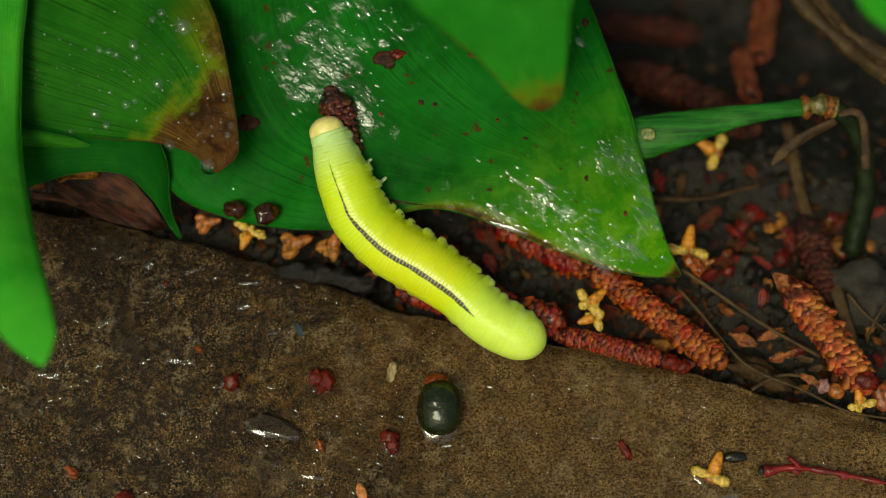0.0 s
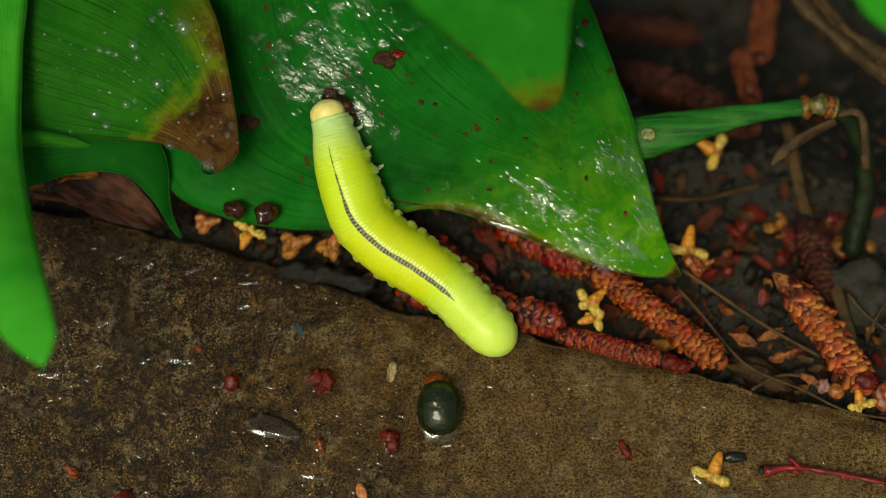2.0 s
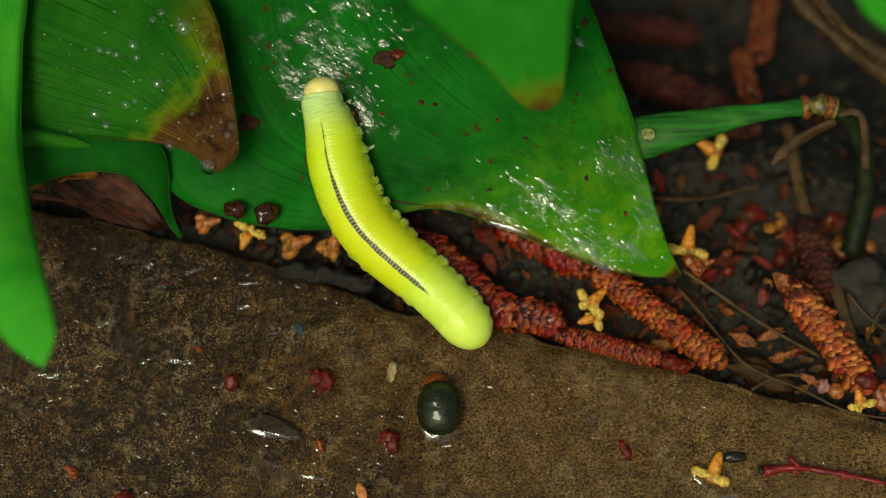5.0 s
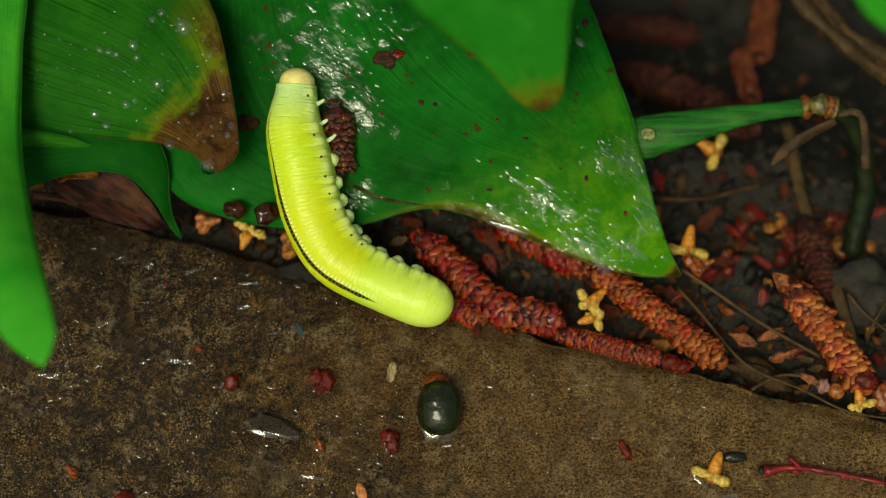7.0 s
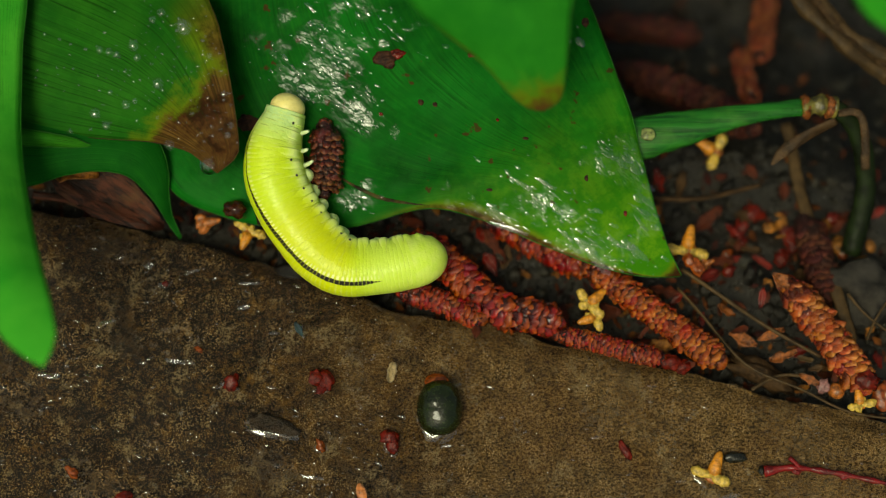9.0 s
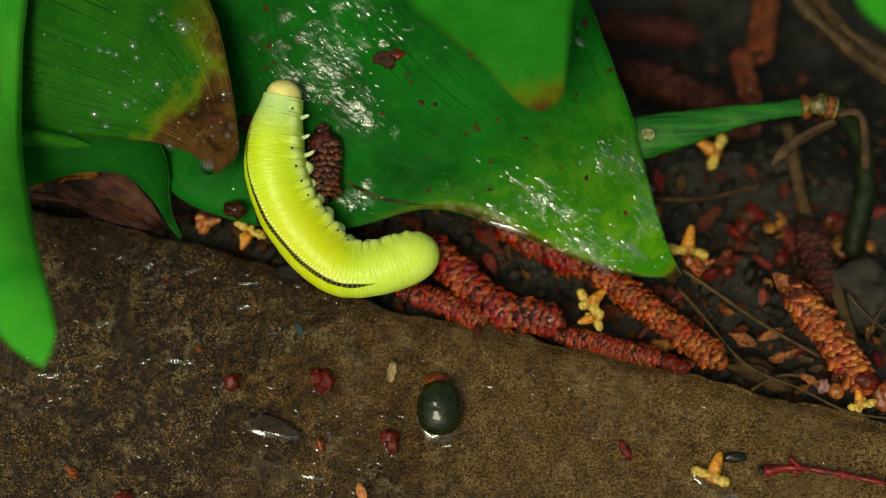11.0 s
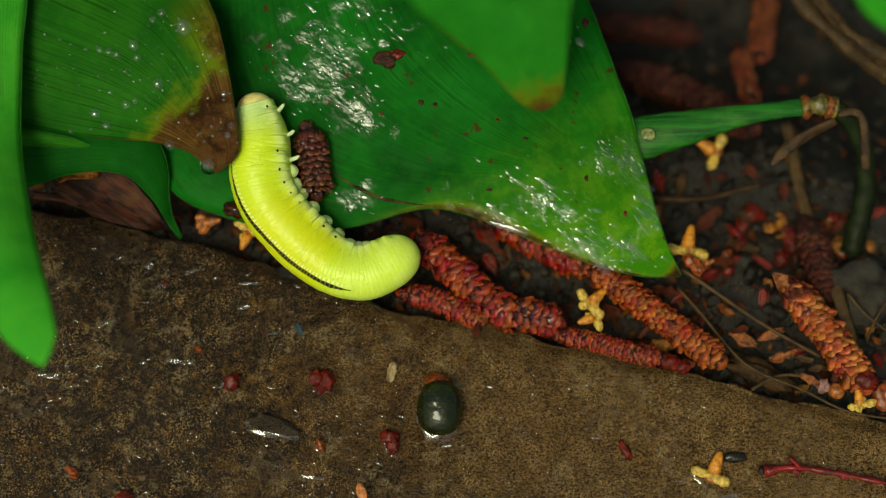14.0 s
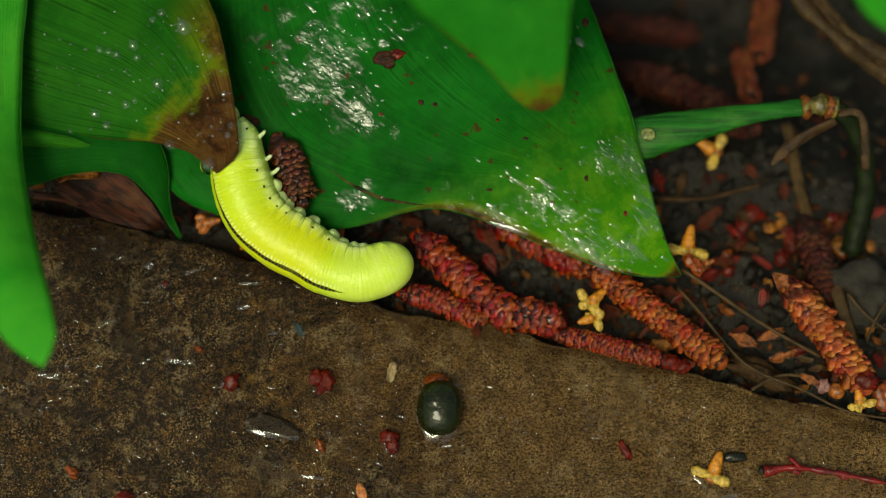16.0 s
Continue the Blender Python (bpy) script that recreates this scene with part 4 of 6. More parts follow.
def tail_mesh():
    """The smooth rounded end of the body; x runs to its tip."""
    bm = bmesh.new()
    sides, rows = 48, []
    r = girth(1.0)
    for k in range(41):
        u = k / 40
        x = -0.0012 + (TAIL + 0.0012) * math.sin(u * math.pi / 2)
        rad = r * math.sqrt(max(0.0004, 1 - max(0.0, x / TAIL) ** 2.5)) * (1.0 + 0.011 * math.sin(x / GAP * 2 * math.pi) * (1 - max(0.0, x / TAIL)))
        rad *= 1 + 28 * min(0.0, x)
        ring = []
        for q in range(sides):
            a = 2 * math.pi * q / sides
            low = max(0.0, -math.sin(a))
            fold = math.exp(-((math.sin(a) + 0.22) / 0.17) ** 2) * (0.5 + 0.5 * math.sin(x / GAP * 2 * math.pi / 2.75))
            rr = rad * (1 - 0.05 * low * low + 0.12 * fold * (1 - max(0.0, x / TAIL) ** 2) + 0.01 * noise.noise(Vector((x * 700, math.cos(a) * 2, math.sin(a) * 2))))
            ring.append(bm.verts.new((x, 0.955 * math.cos(a) * rr, 1.05 * math.sin(a) * rr)))
        rows.append(ring)
    for a, b in zip(rows, rows[1:]):
        for q in range(sides):
            bm.faces.new((a[q], a[(q + 1) % sides], b[(q + 1) % sides], b[q]))
    bm.faces.new(list(reversed(rows[0])))
    bm.faces.new(rows[-1])
    bmesh.ops.recalc_face_normals(bm, faces=bm.faces)
    return bm


def lerp3(a, b, w):
    return tuple(p + (q - p) * w for p, q in zip(a, b))


def pigment(ob, i):
    s = i / (COUNT - 1)
    me = ob.data
    me.attributes.new("pigment", "FLOAT_COLOR", "POINT")
    me.attributes.new("mark", "FLOAT", "POINT")
    me.attributes.new("rest", "FLOAT_VECTOR", "POINT")
    col, mark, rest_at = me.attributes["pigment"], me.attributes["mark"], me.attributes["rest"]
    fore, mid, gut, rear = (0.48, 0.71, 0.29), (0.57, 0.75, 0.03), (0.71, 0.69, 0.018), (0.62, 0.83, 0.1)
    c = lerp3(fore, mid, smooth01((s + 0.02) / 0.2))
    c = lerp3(c, gut, 0.5 * smooth01((s - 0.3) / 0.2) * (1 - smooth01((s - 0.72) / 0.1)))
    c = lerp3(c, rear, smooth01((s - 0.76) / 0.14))
    on = (0.35 * smooth01((s - 0.05) / 0.1) + 0.65 * smooth01((s - 0.18) / 0.26)) * (1 - smooth01((s - 0.8) / 0.12))
    r = girth(s)
    for v in me.vertices:
        belly = smooth01((0.1 - v.co.z / r) / 0.7)
        side = 0.8 * math.exp(-((v.co.z / r + 0.26) / 0.18) ** 2) * (0.5 + 0.5 * math.sin(i * 2 * math.pi / 3.6 + math.sin(i * 0.7)))
        col.data[v.index].color = (*lerp3(lerp3(c, (0.56, 0.8, 0.1), 0.7 * belly), (0.8, 0.9, 0.42), 0.8 * side), 1)
        mark.data[v.index].value = on
        rest_at.data[v.index].vector = (v.co.x + i * GAP, v.co.y, v.co.z)


RINGS, TAILS = [], []


def leg_mesh(length, thick, bend=0.3):
    bm = bmesh.new()
    pts = [Vector((0, bend * length * t * t, -length * t)) for t in (0, 0.25, 0.5, 0.75, 1.0)]
    return tube(bm, pts, [thick, thick * 0.95, thick * 0.85, thick * 0.75, thick * 0.5], 10, 1.0, 0.3)


def build_larva():
    larva = base("sawfly_larva", (0, 0, 0), "plump yellow-green larva with dark line down its back", "larva")
    head = part("head", blob(0.0021, 2, 0.03, 1.0, 4, (0.84, 1.04, 1.02)), HEAD, larva, "smooth pale yellow head")
    for i in range(COUNT):
        ob = part("body_fold", ring_mesh(i), SKIN, larva)
        for face in ob.data.polygons[-2:]:
            face.use_smooth = False
        pigment(ob, i)
        RINGS.append(ob)
    tail = part("tail_segment", tail_mesh(), SKIN, larva)
    pigment(tail, COUNT - 1)
    TAILS.append(tail)
    # breathing holes, true legs and stubby belly legs sit on their folds
    for i in (2, 14, 20, 25, 30, 35, 40, 46, 52):
        r = girth(i / (COUNT - 1))
        for sgn in (1, -1):
            spot = part("spiracle", blob(0.00015, i, 0.1, 1, 2, (1.1, 0.7, 1.0)), BLACK, RINGS[i], "black breathing hole")
            spot.location = (0, sgn * r * 1.03, -r * 0.1)
    for i in (4, 10, 16):
        r = girth(i / (COUNT - 1))
        for sgn in (1, -1):
            leg = part("leg", leg_mesh(0.0017 if i > 12 else 0.0013, 0.00032, 0.9), LEGWHITE, RINGS[i], "whitish hooked leg")
            leg.location = (0, sgn * r * 0.55, -r * 0.62)
            leg.rotation_euler = (sgn * 0.5, 0.5 - 0.06 * i, 0.3 * sgn)
    for i in range(21, 70, 6):
        r = girth(i / (COUNT - 1))
        for sgn in (1, -1):
            leg = part("proleg", blob(0.00085, i, 0.2, 1.2, 3, (1.0, 0.8, 1.0)), PALE, RINGS[i], "stubby pale belly leg")
            leg.location = (0, sgn * r * 0.6, -r * 0.74)
    return larva, head


PELLETS = []


def build_pellet():
    thing = catkin([(0.0012, 0, 0), (0.0050, 0.0003, 0), (0.0088, 0, 0)], 0.0048, FRASS, "rough wet red-brown catkin fragment clutched by the larva", 41, 0.15, 0.12, 0.22, 14, "catkin_fragment")
    PELLETS.append(thing)


# ---- small things ----
def rest(x, y):
    """Height of what lies at a place: the stone or the soil."""
    return stone_z(x, y) if y < edge_y(x) - 0.002 else soil_z(x, y)


def put(thing, ob_rot=(0, 0, 0)):
    thing.rotation_euler = [radians(a) for a in ob_rot]
    return thing


def petal_mesh(length, width, curl, seed):
    """A thin cupped petal from the origin along x."""
    bm = bmesh.new()
    rows = []
    for i in range(8):
        u = i / 7
        w = width * math.sin(math.pi * (0.1 + 0.82 * u) ** 1.1) * 0.5 * (1 + 0.8 * noise.noise(Vector((u * 5, seed * 1.7, 0.3))))
        ring = []
        for k in range(5):
            c = k / 2 - 1
            z = curl * length * u * u + 0.25 * width * c * c + 0.3 * width * noise.noise(Vector((u * 4 + seed, c * 2, seed)))
            ring.append(bm.verts.new((length * u, w * c, z)))
        rows.append(ring)
    for a, b in zip(rows, rows[1:]):
        for k in range(4):
            bm.faces.new((a[k], b[k], b[k + 1], a[k + 1]))
    res = bmesh.ops.extrude_face_region(bm, geom=bm.faces[:])
    vs = [g for g in res["geom"] if isinstance(g, bmesh.types.BMVert)]
    bmesh.ops.translate(bm, verts=vs, vec=(0, 0, min(0.00016, 0.1 * width) if width < 0.1 else 0.06))
    bmesh.ops.recalc_face_normals(bm, faces=bm.faces)
    return bm


def floret(at, size, turn, material, label, seed, petals=4):
    """A small fallen flower: a fleshy orange cone and a few thick lobes that curl to pale blunt ends."""
    thing = base("fallen_floret", at, label, "flower", "fallen florets")
    rnd = random.Random(seed)
    part("heart", blob(size * 0.19, seed, 0.4, 1.6, 3, (1.1, 0.95, 0.7)), PETAL_ORANGE, thing)
    a = radians(turn)
    d = Vector((math.cos(a), math.sin(a), 0.12))
    cone = tube(bmesh.new(), [d * size * 0.075 * i + Vector((0, 0, size * 0.06)) for i in range(9)], [size * q for q in (0.12, 0.16, 0.17, 0.16, 0.15, 0.13, 0.11, 0.09, 0.04)], 10, 0.85, 0.15, seed)
    part("stalk", cone, AMBER if material is YELLOW else PETAL_ORANGE, thing)
    lean = [1.9, -1.9, 2.9, -0.9][:petals]
    for k, q in enumerate(lean):
        b = a + q + rnd.uniform(-0.3, 0.3)
        curl = (0.9 if k % 2 else -0.9) * rnd.uniform(0.5, 1.1)
        pts, p = [Vector((0, 0, size * 0.06))], Vector((0, 0, size * 0.06))
        long = size * rnd.uniform(0.45, 0.6) * (1.0 if k < 2 else 0.55) * (1.0 if material is YELLOW else 0.6)
        for i in range(8):
            w = b + curl * (i / 7) ** 1.5
            p = p + Vector((math.cos(w), math.sin(w), 0.25 - 0.35 * i / 7)) * long / 8
            pts.append(p)
        rad = [size * r * rnd.uniform(0.8, 1.2) * (1.0 if material is YELLOW else 1.45) for r in (0.1, 0.1, 0.11, 0.12, 0.13, 0.14, 0.14, 0.11, 0.05)]
        part("petal", tube(bmesh.new(), pts, rad, 10, 0.6, 0.2, seed + k), material, thing)
    return thing


def flake(at, size, turn, material, label, seed, stretch=1.6, thing_name="bract_fragment"):
    """One curled dry flake with a torn rim."""
    ob = mesh_object(thing_name, petal_mesh(size * stretch, size * 0.7, random.Random(seed).uniform(0.0, 0.35), seed), material)
    ob.location = at
    if at[1] > edge_y(at[0]) and at[2] < -0.0035:
        ob.location.z = soil_z(at[0], at[1]) + 0.0008
    r = random.Random(seed + 1)
    ob.rotation_euler = (r.uniform(-0.4, 0.4), r.uniform(-0.3, 0.1), radians(turn))
    return tagged(ob, label, "plant fragment", "plant fragments")


def crumb(at, size, squash, material, label, seed, name="plant_crumb", category="plant fragment", uneven=0.45, turn=0, freq=1.5):
    ob = mesh_object(name, blob(size, seed, uneven, freq, 3, squash), material)
    ob.location = at
    ob.rotation_euler = (0, 0, radians(turn))
    return tagged(ob, label, category, "loose plant fragments" if category == "plant fragment" else "")


def water_film(at, rx, ry, turn, seed, thick=0.5):
    ob = mesh_object("water_film", blob(1.0, seed, 0.3, 1.3, 4, (rx, ry, min(rx, ry) * thick)), SHEEN)
    ob.location = at
    ob.rotation_euler = (0, 0, radians(turn))
    return tagged(ob, "small clear water film on wet stone", "water", "water films on the stone")


def twig(points, r0, r1, material, label, name="thin_twig", category="twig", flat=1.0, rough=0.15, seed=1, sides=8, count=30):
    pts = spline(points, count)
    o = pts[0].copy()
    thing = base(name, o, label, category)
    bm = tube(bmesh.new(), [p - o for p in pts], [r0 + (r1 - r0) * i / (count - 1) for i in range(count)], sides, flat, rough, seed)
    part("stem", bm, material, thing)
    return thing


def scatter(name, count, seed, size, material, label, category, shape, weight):
    """Many loose bits on the soil in one mesh."""
    rnd = random.Random(seed)
    protos = []
    for k in range(6):
        bm = shape(k)
        bm.verts.ensure_lookup_table()
        protos.append((np.array([v.co[:] for v in bm.verts]), [[v.index for v in f.verts] for f in bm.faces]))
        bm.free()
    verts, faces = [], []
    done = 0
    while done < count:
        x, y = rnd.uniform(-0.075, 0.075), rnd.uniform(-0.03, 0.075)
        if y < edge_y(x) + 0.0003 or rnd.random() > weight(x, y - edge_y(x)):
            continue
        done += 1
        k = rnd.uniform(*size) if rnd.random() < 0.7 else size[0]
        m = np.array((Matrix.Rotation(rnd.uniform(0, 6.28), 3, "Z") @ Matrix.Rotation(rnd.uniform(-0.6, 0.6), 3, "X") @ Matrix.Rotation(rnd.uniform(-0.5, 0.5), 3, "Y")))
        vs, fs = protos[rnd.randrange(6)]
        off = len(verts)
        verts.extend((vs @ m.T * k + np.array((x, y, soil_z(x, y) + 0.25 * k))).tolist())
        faces.extend([i + off for i in f] for f in fs)
    me = bpy.data.meshes.new(name)
    me.from_pydata(verts, [], faces)
    me.materials.append(material)
    me.polygons.foreach_set("use_smooth", [True] * len(me.polygons))
    tagged(new(name, me), label, category, kind="stuff")


def beads(name, leaf_name, spots, seed, label, long=1.0, turn=0.0, material=None, tall=0.22):
    """Fine water beads on a leaf, in one mesh. spots: centre, spread along and across, count, size."""
    rnd = random.Random(seed)
    bm = bmesh.new()
    bmesh.ops.create_icosphere(bm, subdivisions=2, radius=1.0)
    vs, fs = np.array([v.co[:] for v in bm.verts]), [[v.index for v in f.verts] for f in bm.faces if f.calc_center_median().z > 0.05]
    bm.free()
    verts, faces, taken = [], [], []
    for (cx, cy), sx, sy, count, size in spots:
        for _ in range(count):
            a, b = rnd.gauss(0, sx), rnd.gauss(0, sy)
            x = cx + a * math.cos(turn) - b * math.sin(turn)
            y = cy + a * math.sin(turn) + b * math.cos(turn)
            hit, nrm = BLADES[leaf_name].ray_cast(Vector((x, y, 0.2)), Vector((0, 0, -1)))[:2]
            if hit is None:
                continue
            k = size * rnd.uniform(0.35, 1.0) ** 1.5
            if any((x - px) ** 2 + (y - py) ** 2 < (1.1 * (k + pk)) ** 2 for px, py, pk in taken):
                continue
            taken.append((x, y, k))
            q = Vector((0, 0, 1)).rotation_difference(nrm if nrm.z > 0 else -nrm).to_matrix()
            m = np.array(q @ Matrix.Rotation(turn + rnd.uniform(-0.3, 0.3), 3, "Z"))
            st = np.array((rnd.uniform(1, long), rnd.uniform(0.5, 1), tall)) * k
            off = len(verts)
            verts.extend(((vs * st) @ m.T + np.array(hit)).tolist())
            faces.extend([i + off for i in f] for f in fs)
    me = bpy.data.meshes.new(name)
    me.from_pydata(verts, [], faces)
    me.materials.append(material or SHEEN)
    me.polygons.foreach_set("use_smooth", [True] * len(me.polygons))
    tagged(new(name, me), label, "water beads", kind="stuff")


def drop_on(leaf_name, x, y, r, seed):
    hit = on_blade(leaf_name, x, y)
    if hit is None:
        return
    ob = mesh_object("water_drop", blob(r * 0.9, seed, 0.08, 1.0, 3, (1, 1, 0.8)), BIG_DROP)
    ob.location = hit + Vector((0, 0, r * 0.35))
    tagged(ob, "round clear water drop on a leaf", "water drop", "water drops on the leaf")


def wet_specks(count, seed):
    """Tiny beads of water in the pits of the stone."""
    rnd = random.Random(seed)
    bm = bmesh.new()
    bmesh.ops.create_icosphere(bm, subdivisions=2, radius=1.0)
    vs, fs = np.array([v.co[:] for v in bm.verts]), [[v.index for v in f.verts] for f in bm.faces if f.calc_center_median().z > -0.2]
    bm.free()
    verts, faces = [], []
    while len(verts) < count * len(vs):
        x = rnd.uniform(-0.06, 0.06)
        y = edge_y(x) - rnd.uniform(0.001, 0.05)
        if rnd.random() > 0.35 + 0.65 * smooth01((0.01 - x) / 0.03):
            continue
        k = 0.00006 + 0.00024 * rnd.random() ** 4
        m = np.array(Matrix.Rotation(rnd.uniform(-0.5, 0.5), 3, "Z") @ Matrix.Rotation(rnd.uniform(-0.3, 0.5), 3, "X"))
        off = len(verts)
        verts.extend((vs * np.array((rnd.uniform(1, 3), rnd.uniform(0.5, 1.0), 0.28)) * k @ m.T + np.array((x, y, stone_z(x, y) + 0.0001))).tolist())
        faces.extend([i + off for i in f] for f in fs)
    me = bpy.data.meshes.new("stone_water_beads")
    me.from_pydata(verts, [], faces)
    me.materials.append(SHEEN)
    me.polygons.foreach_set("use_smooth", [True] * len(me.polygons))
    tagged(new("stone_water_beads", me), "tiny water beads in the pitted stone", "water beads", kind="stuff")


def build_bud():
    at = (-0.00041, -0.01983, 0.00140)
    thing = base("flower_bud", at, "dark green wet bud with orange base on stone", "bud")
    bm = bmesh.new()
    pts = spline([(0, -0.0033, -0.0003), (0, 0, 0), (0, 0.0033, 0)], 22)
    rad = [0.0027 * math.sqrt(max(0.02, 1 - (abs(i - 10.5) / 11) ** 2.6)) for i in range(22)]
    part("bud_body", tube(bm, pts, rad, 28, 0.85, 0.1, 3), GREENBUD, thing)
    cap = part("bud_base", blob(0.0016, 5, 0.15, 1.5, 3, (1.0, 0.75, 0.8)), ORANGE, thing, "orange bud base")
    cap.location = (-0.0004, 0.0031, -0.0006)
    water_film((-0.00065, -0.02050, -0.00010), 0.0029, 0.0035, 0, 3, 0.42)


def build_details():
    # loose stuff on the soil
    scatter("soil_crumbs", 3600, 5, (0.0003, 0.0014), CLOD, "dark wet crumbs of soil", "soil crumbs", lambda k: blob(1.0, k, 0.9, 2.0, 1, (1, 0.8, 0.6)), lambda x, d: 1.0)
    scatter("plant_litter", 1700, 8, (0.0004, 0.0014), LITTER, "red and brown wet plant litter", "plant litter", lambda k: petal_mesh(1.6, 0.5 + 0.12 * (k % 4), 0.25, k), lambda x, d: 0.1 + 0.9 * math.exp(-d / 0.014))
    # fallen florets
    yellow, orange = "yellow wet fallen floret", "orange fallen floret on dark soil"
    floret((0.01814, -0.00676, -0.00080), 0.0044, 40, YELLOW, yellow, 3)
    floret((0.01874, -0.00845, -0.00080), 0.0038, 200, YELLOW, yellow, 4)
    floret((0.03077, 0.00050, -0.00320), 0.0052, 80, YELLOW, orange, 5, 2)
    floret((0.03540, 0.01450, -0.00900), 0.0050, 150, YELLOW, orange, 6, 2)
    floret((0.03262, -0.02790, 0.00040), 0.0050, 70, YELLOW, "pale yellow floret lying on wet stone", 7, 2)
    floret((0.05113, -0.01924, -0.00060), 0.0036, 100, YELLOW, yellow, 9)
    floret((-0.02996, 0.00340, -0.00100), 0.0038, 10, PETAL_ORANGE, orange, 10)
    floret((-0.02433, 0.00233, -0.00140), 0.0040, 250, YELLOW, yellow, 11)
    floret((-0.01402, 0.00042, -0.00200), 0.0050, 60, TAN, orange, 12)
    floret((-0.01910, 0.00087, -0.00250), 0.0050, 20, TAN, orange, 13)
    floret((0.03274, -0.00142, -0.00300), 0.0024, 20, PETAL_ORANGE, orange, 14)
    floret((0.00198, -0.00631, -0.00240), 0.0024, 20, PETAL_ORANGE, orange, 15)
    crumb((-0.02637, 0.02126, 0.00200), 0.0012, (1, 1, 0.8), PETAL_ORANGE, "small orange anther behind a leaf edge", 4, uneven=0.15)
    crumb((0.04842, -0.01752, -0.00120), 0.0010, (1, 1, 0.9), PETAL_ORANGE, "small orange round anther", 6, uneven=0.12)
    crumb((0.05424, -0.01816, -0.00180), 0.0013, (1, 1.3, 0.8), ORANGE, "orange catkin crumb on soil", 7)
    # bracts and bits on the soil
    for k, (p, size, turn, m) in enumerate((
            ((0.03960, -0.00700, -0.00260), 0.0024, 60, LITTER), ((0.03563, -0.01019, -0.00260), 0.0026, 20, LITTER), ((0.04385, -0.01323, -0.00200), 0.0022, -20, STRAW),
            ((0.04520, -0.01485, -0.00200), 0.0020, 10, BARK), ((0.03904, 0.01157, -0.00650), 0.0020, 30, LITTER), ((0.04083, 0.01083, -0.00650), 0.0024, 120, LITTER),
            ((-0.02223, 0.00474, -0.00120), 0.0030, 80, LITTER), ((-0.02542, 0.00517, -0.00120), 0.0024, 10, BARK), ((-0.01016, -0.00388, -0.00200), 0.0026, 30, LITTER),
            ((-0.00664, 0.00091, -0.00150), 0.0026, 20, STRAW), ((-0.00346, 0.00034, -0.00150), 0.0026, 60, BARK), ((-0.00664, -0.00173, -0.00200), 0.0024, 200, LITTER),
            ((0.00425, -0.00912, 0.00000), 0.0022, 260, LITTER), ((0.02922, -0.01456, -0.00020), 0.0020, 10, LITTER), ((0.02423, -0.01104, -0.00150), 0.0020, 50, LITTER),
            ((0.05031, 0.00378, -0.00450), 0.0026, 40, LITTER), ((0.04429, 0.00812, -0.00600), 0.0026, 90, LITTER), ((0.03758, 0.00078, -0.00400), 0.0020, 90, LITTER),
            ((0.05470, 0.00561, -0.00450), 0.0028, 90, LITTER), ((0.05414, 0.00087, -0.00450), 0.0030, 140, LITTER), ((0.04814, -0.01666, -0.00140), 0.0018, 80, LITTER))):
        flake(p, size * 0.6, turn, m, "small curled red-brown bract on wet soil", 60 + k)
    rnd = random.Random(404)
    for k in range(90):
        x, y = rnd.uniform(-0.004, 0.056), rnd.uniform(-0.014, 0.018)
        d = y - edge_y(x)
        if 0.002 < d < 0.03:
            flake((x, y, soil_z(x, y) + 0.0009), rnd.uniform(0.0012, 0.0026), rnd.uniform(0, 360), rnd.choice((LITTER, LITTER, TAN, REDBIT, BARK)), "small curled red-brown bract on wet soil", 500 + k, rnd.uniform(1.2, 2.2))
    for k in range(30):
        x, y = rnd.uniform(0.036, 0.056), rnd.uniform(-0.004, 0.007)
        crumb((x, y, soil_z(x, y) + 0.0006), rnd.uniform(0.0006, 0.0013), (1.2, 0.9, 0.7), rnd.choice((ORANGE, REDBIT, REDBIT, TAN)), "small wet red-orange crumb on soil", 600 + k, turn=40 * k)
    # larger scraps between the catkins
    scrap = "curled tan bract on wet soil"
    for k, (p, size, turn, m) in enumerate((
            ((0.03553, -0.01027, -0.00200), 0.0022, -25, DRYRED), ((0.03901, -0.01112, -0.00200), 0.0020, 25, DRYRED), ((0.04038, -0.01385, -0.00150), 0.0021, 10, DRYRED), ((0.04393, -0.01545, -0.00100), 0.0016, -30, DRYRED), ((0.03629, -0.00815, -0.00200), 0.0018, 160, DRYRED))):
        flake(p, size, turn, m, scrap, 700 + k, 1.7)
    flake((0.03947, -0.00715, -0.00150), 0.0019, 80, REDBIT, "bright red bract on dark soil", 711, 1.3)
    flake((0.04257, -0.00505, 0.00100), 0.0022, 140, DRYRED, "dry tan cap at the end of a catkin", 712, 1.3)
    for k, (p, size, m, label) in enumerate((
            ((0.02799, -0.01400, -0.00020), 0.0011, REDBIT, "wet red crumb beside the thin catkin"), ((0.02957, -0.01469, -0.00020), 0.0009, REDBIT, "wet red crumb beside the thin catkin"),
            ((0.04668, -0.01700, -0.00080), 0.0008, PINK, "faded pink crumb beside a catkin"), ((0.03166, -0.00218, -0.00100), 0.0009, ORANGE, "orange crumb below the leaf tip"),
            ((0.03069, -0.00132, -0.00100), 0.0008, ORANGE, "orange crumb below the leaf tip"), ((0.00431, -0.00860, 0.00030), 0.0011, ORANGE, "orange-red scrap hanging at the stone edge"))):
        crumb(p, size, (1.2, 0.9, 0.8), m, label, 720 + k, turn=35 * k)
    for k, (p, size) in enumerate((((-0.02545, 0.00452, 0.00280), 0.0012), ((-0.02184, 0.00399, 0.00260), 0.0014))):
        crumb(p, size, (1.1, 0.9, 0.8), LUMP, "dark red-brown wet lump at the leaf edge", 740 + k, turn=50 * k)
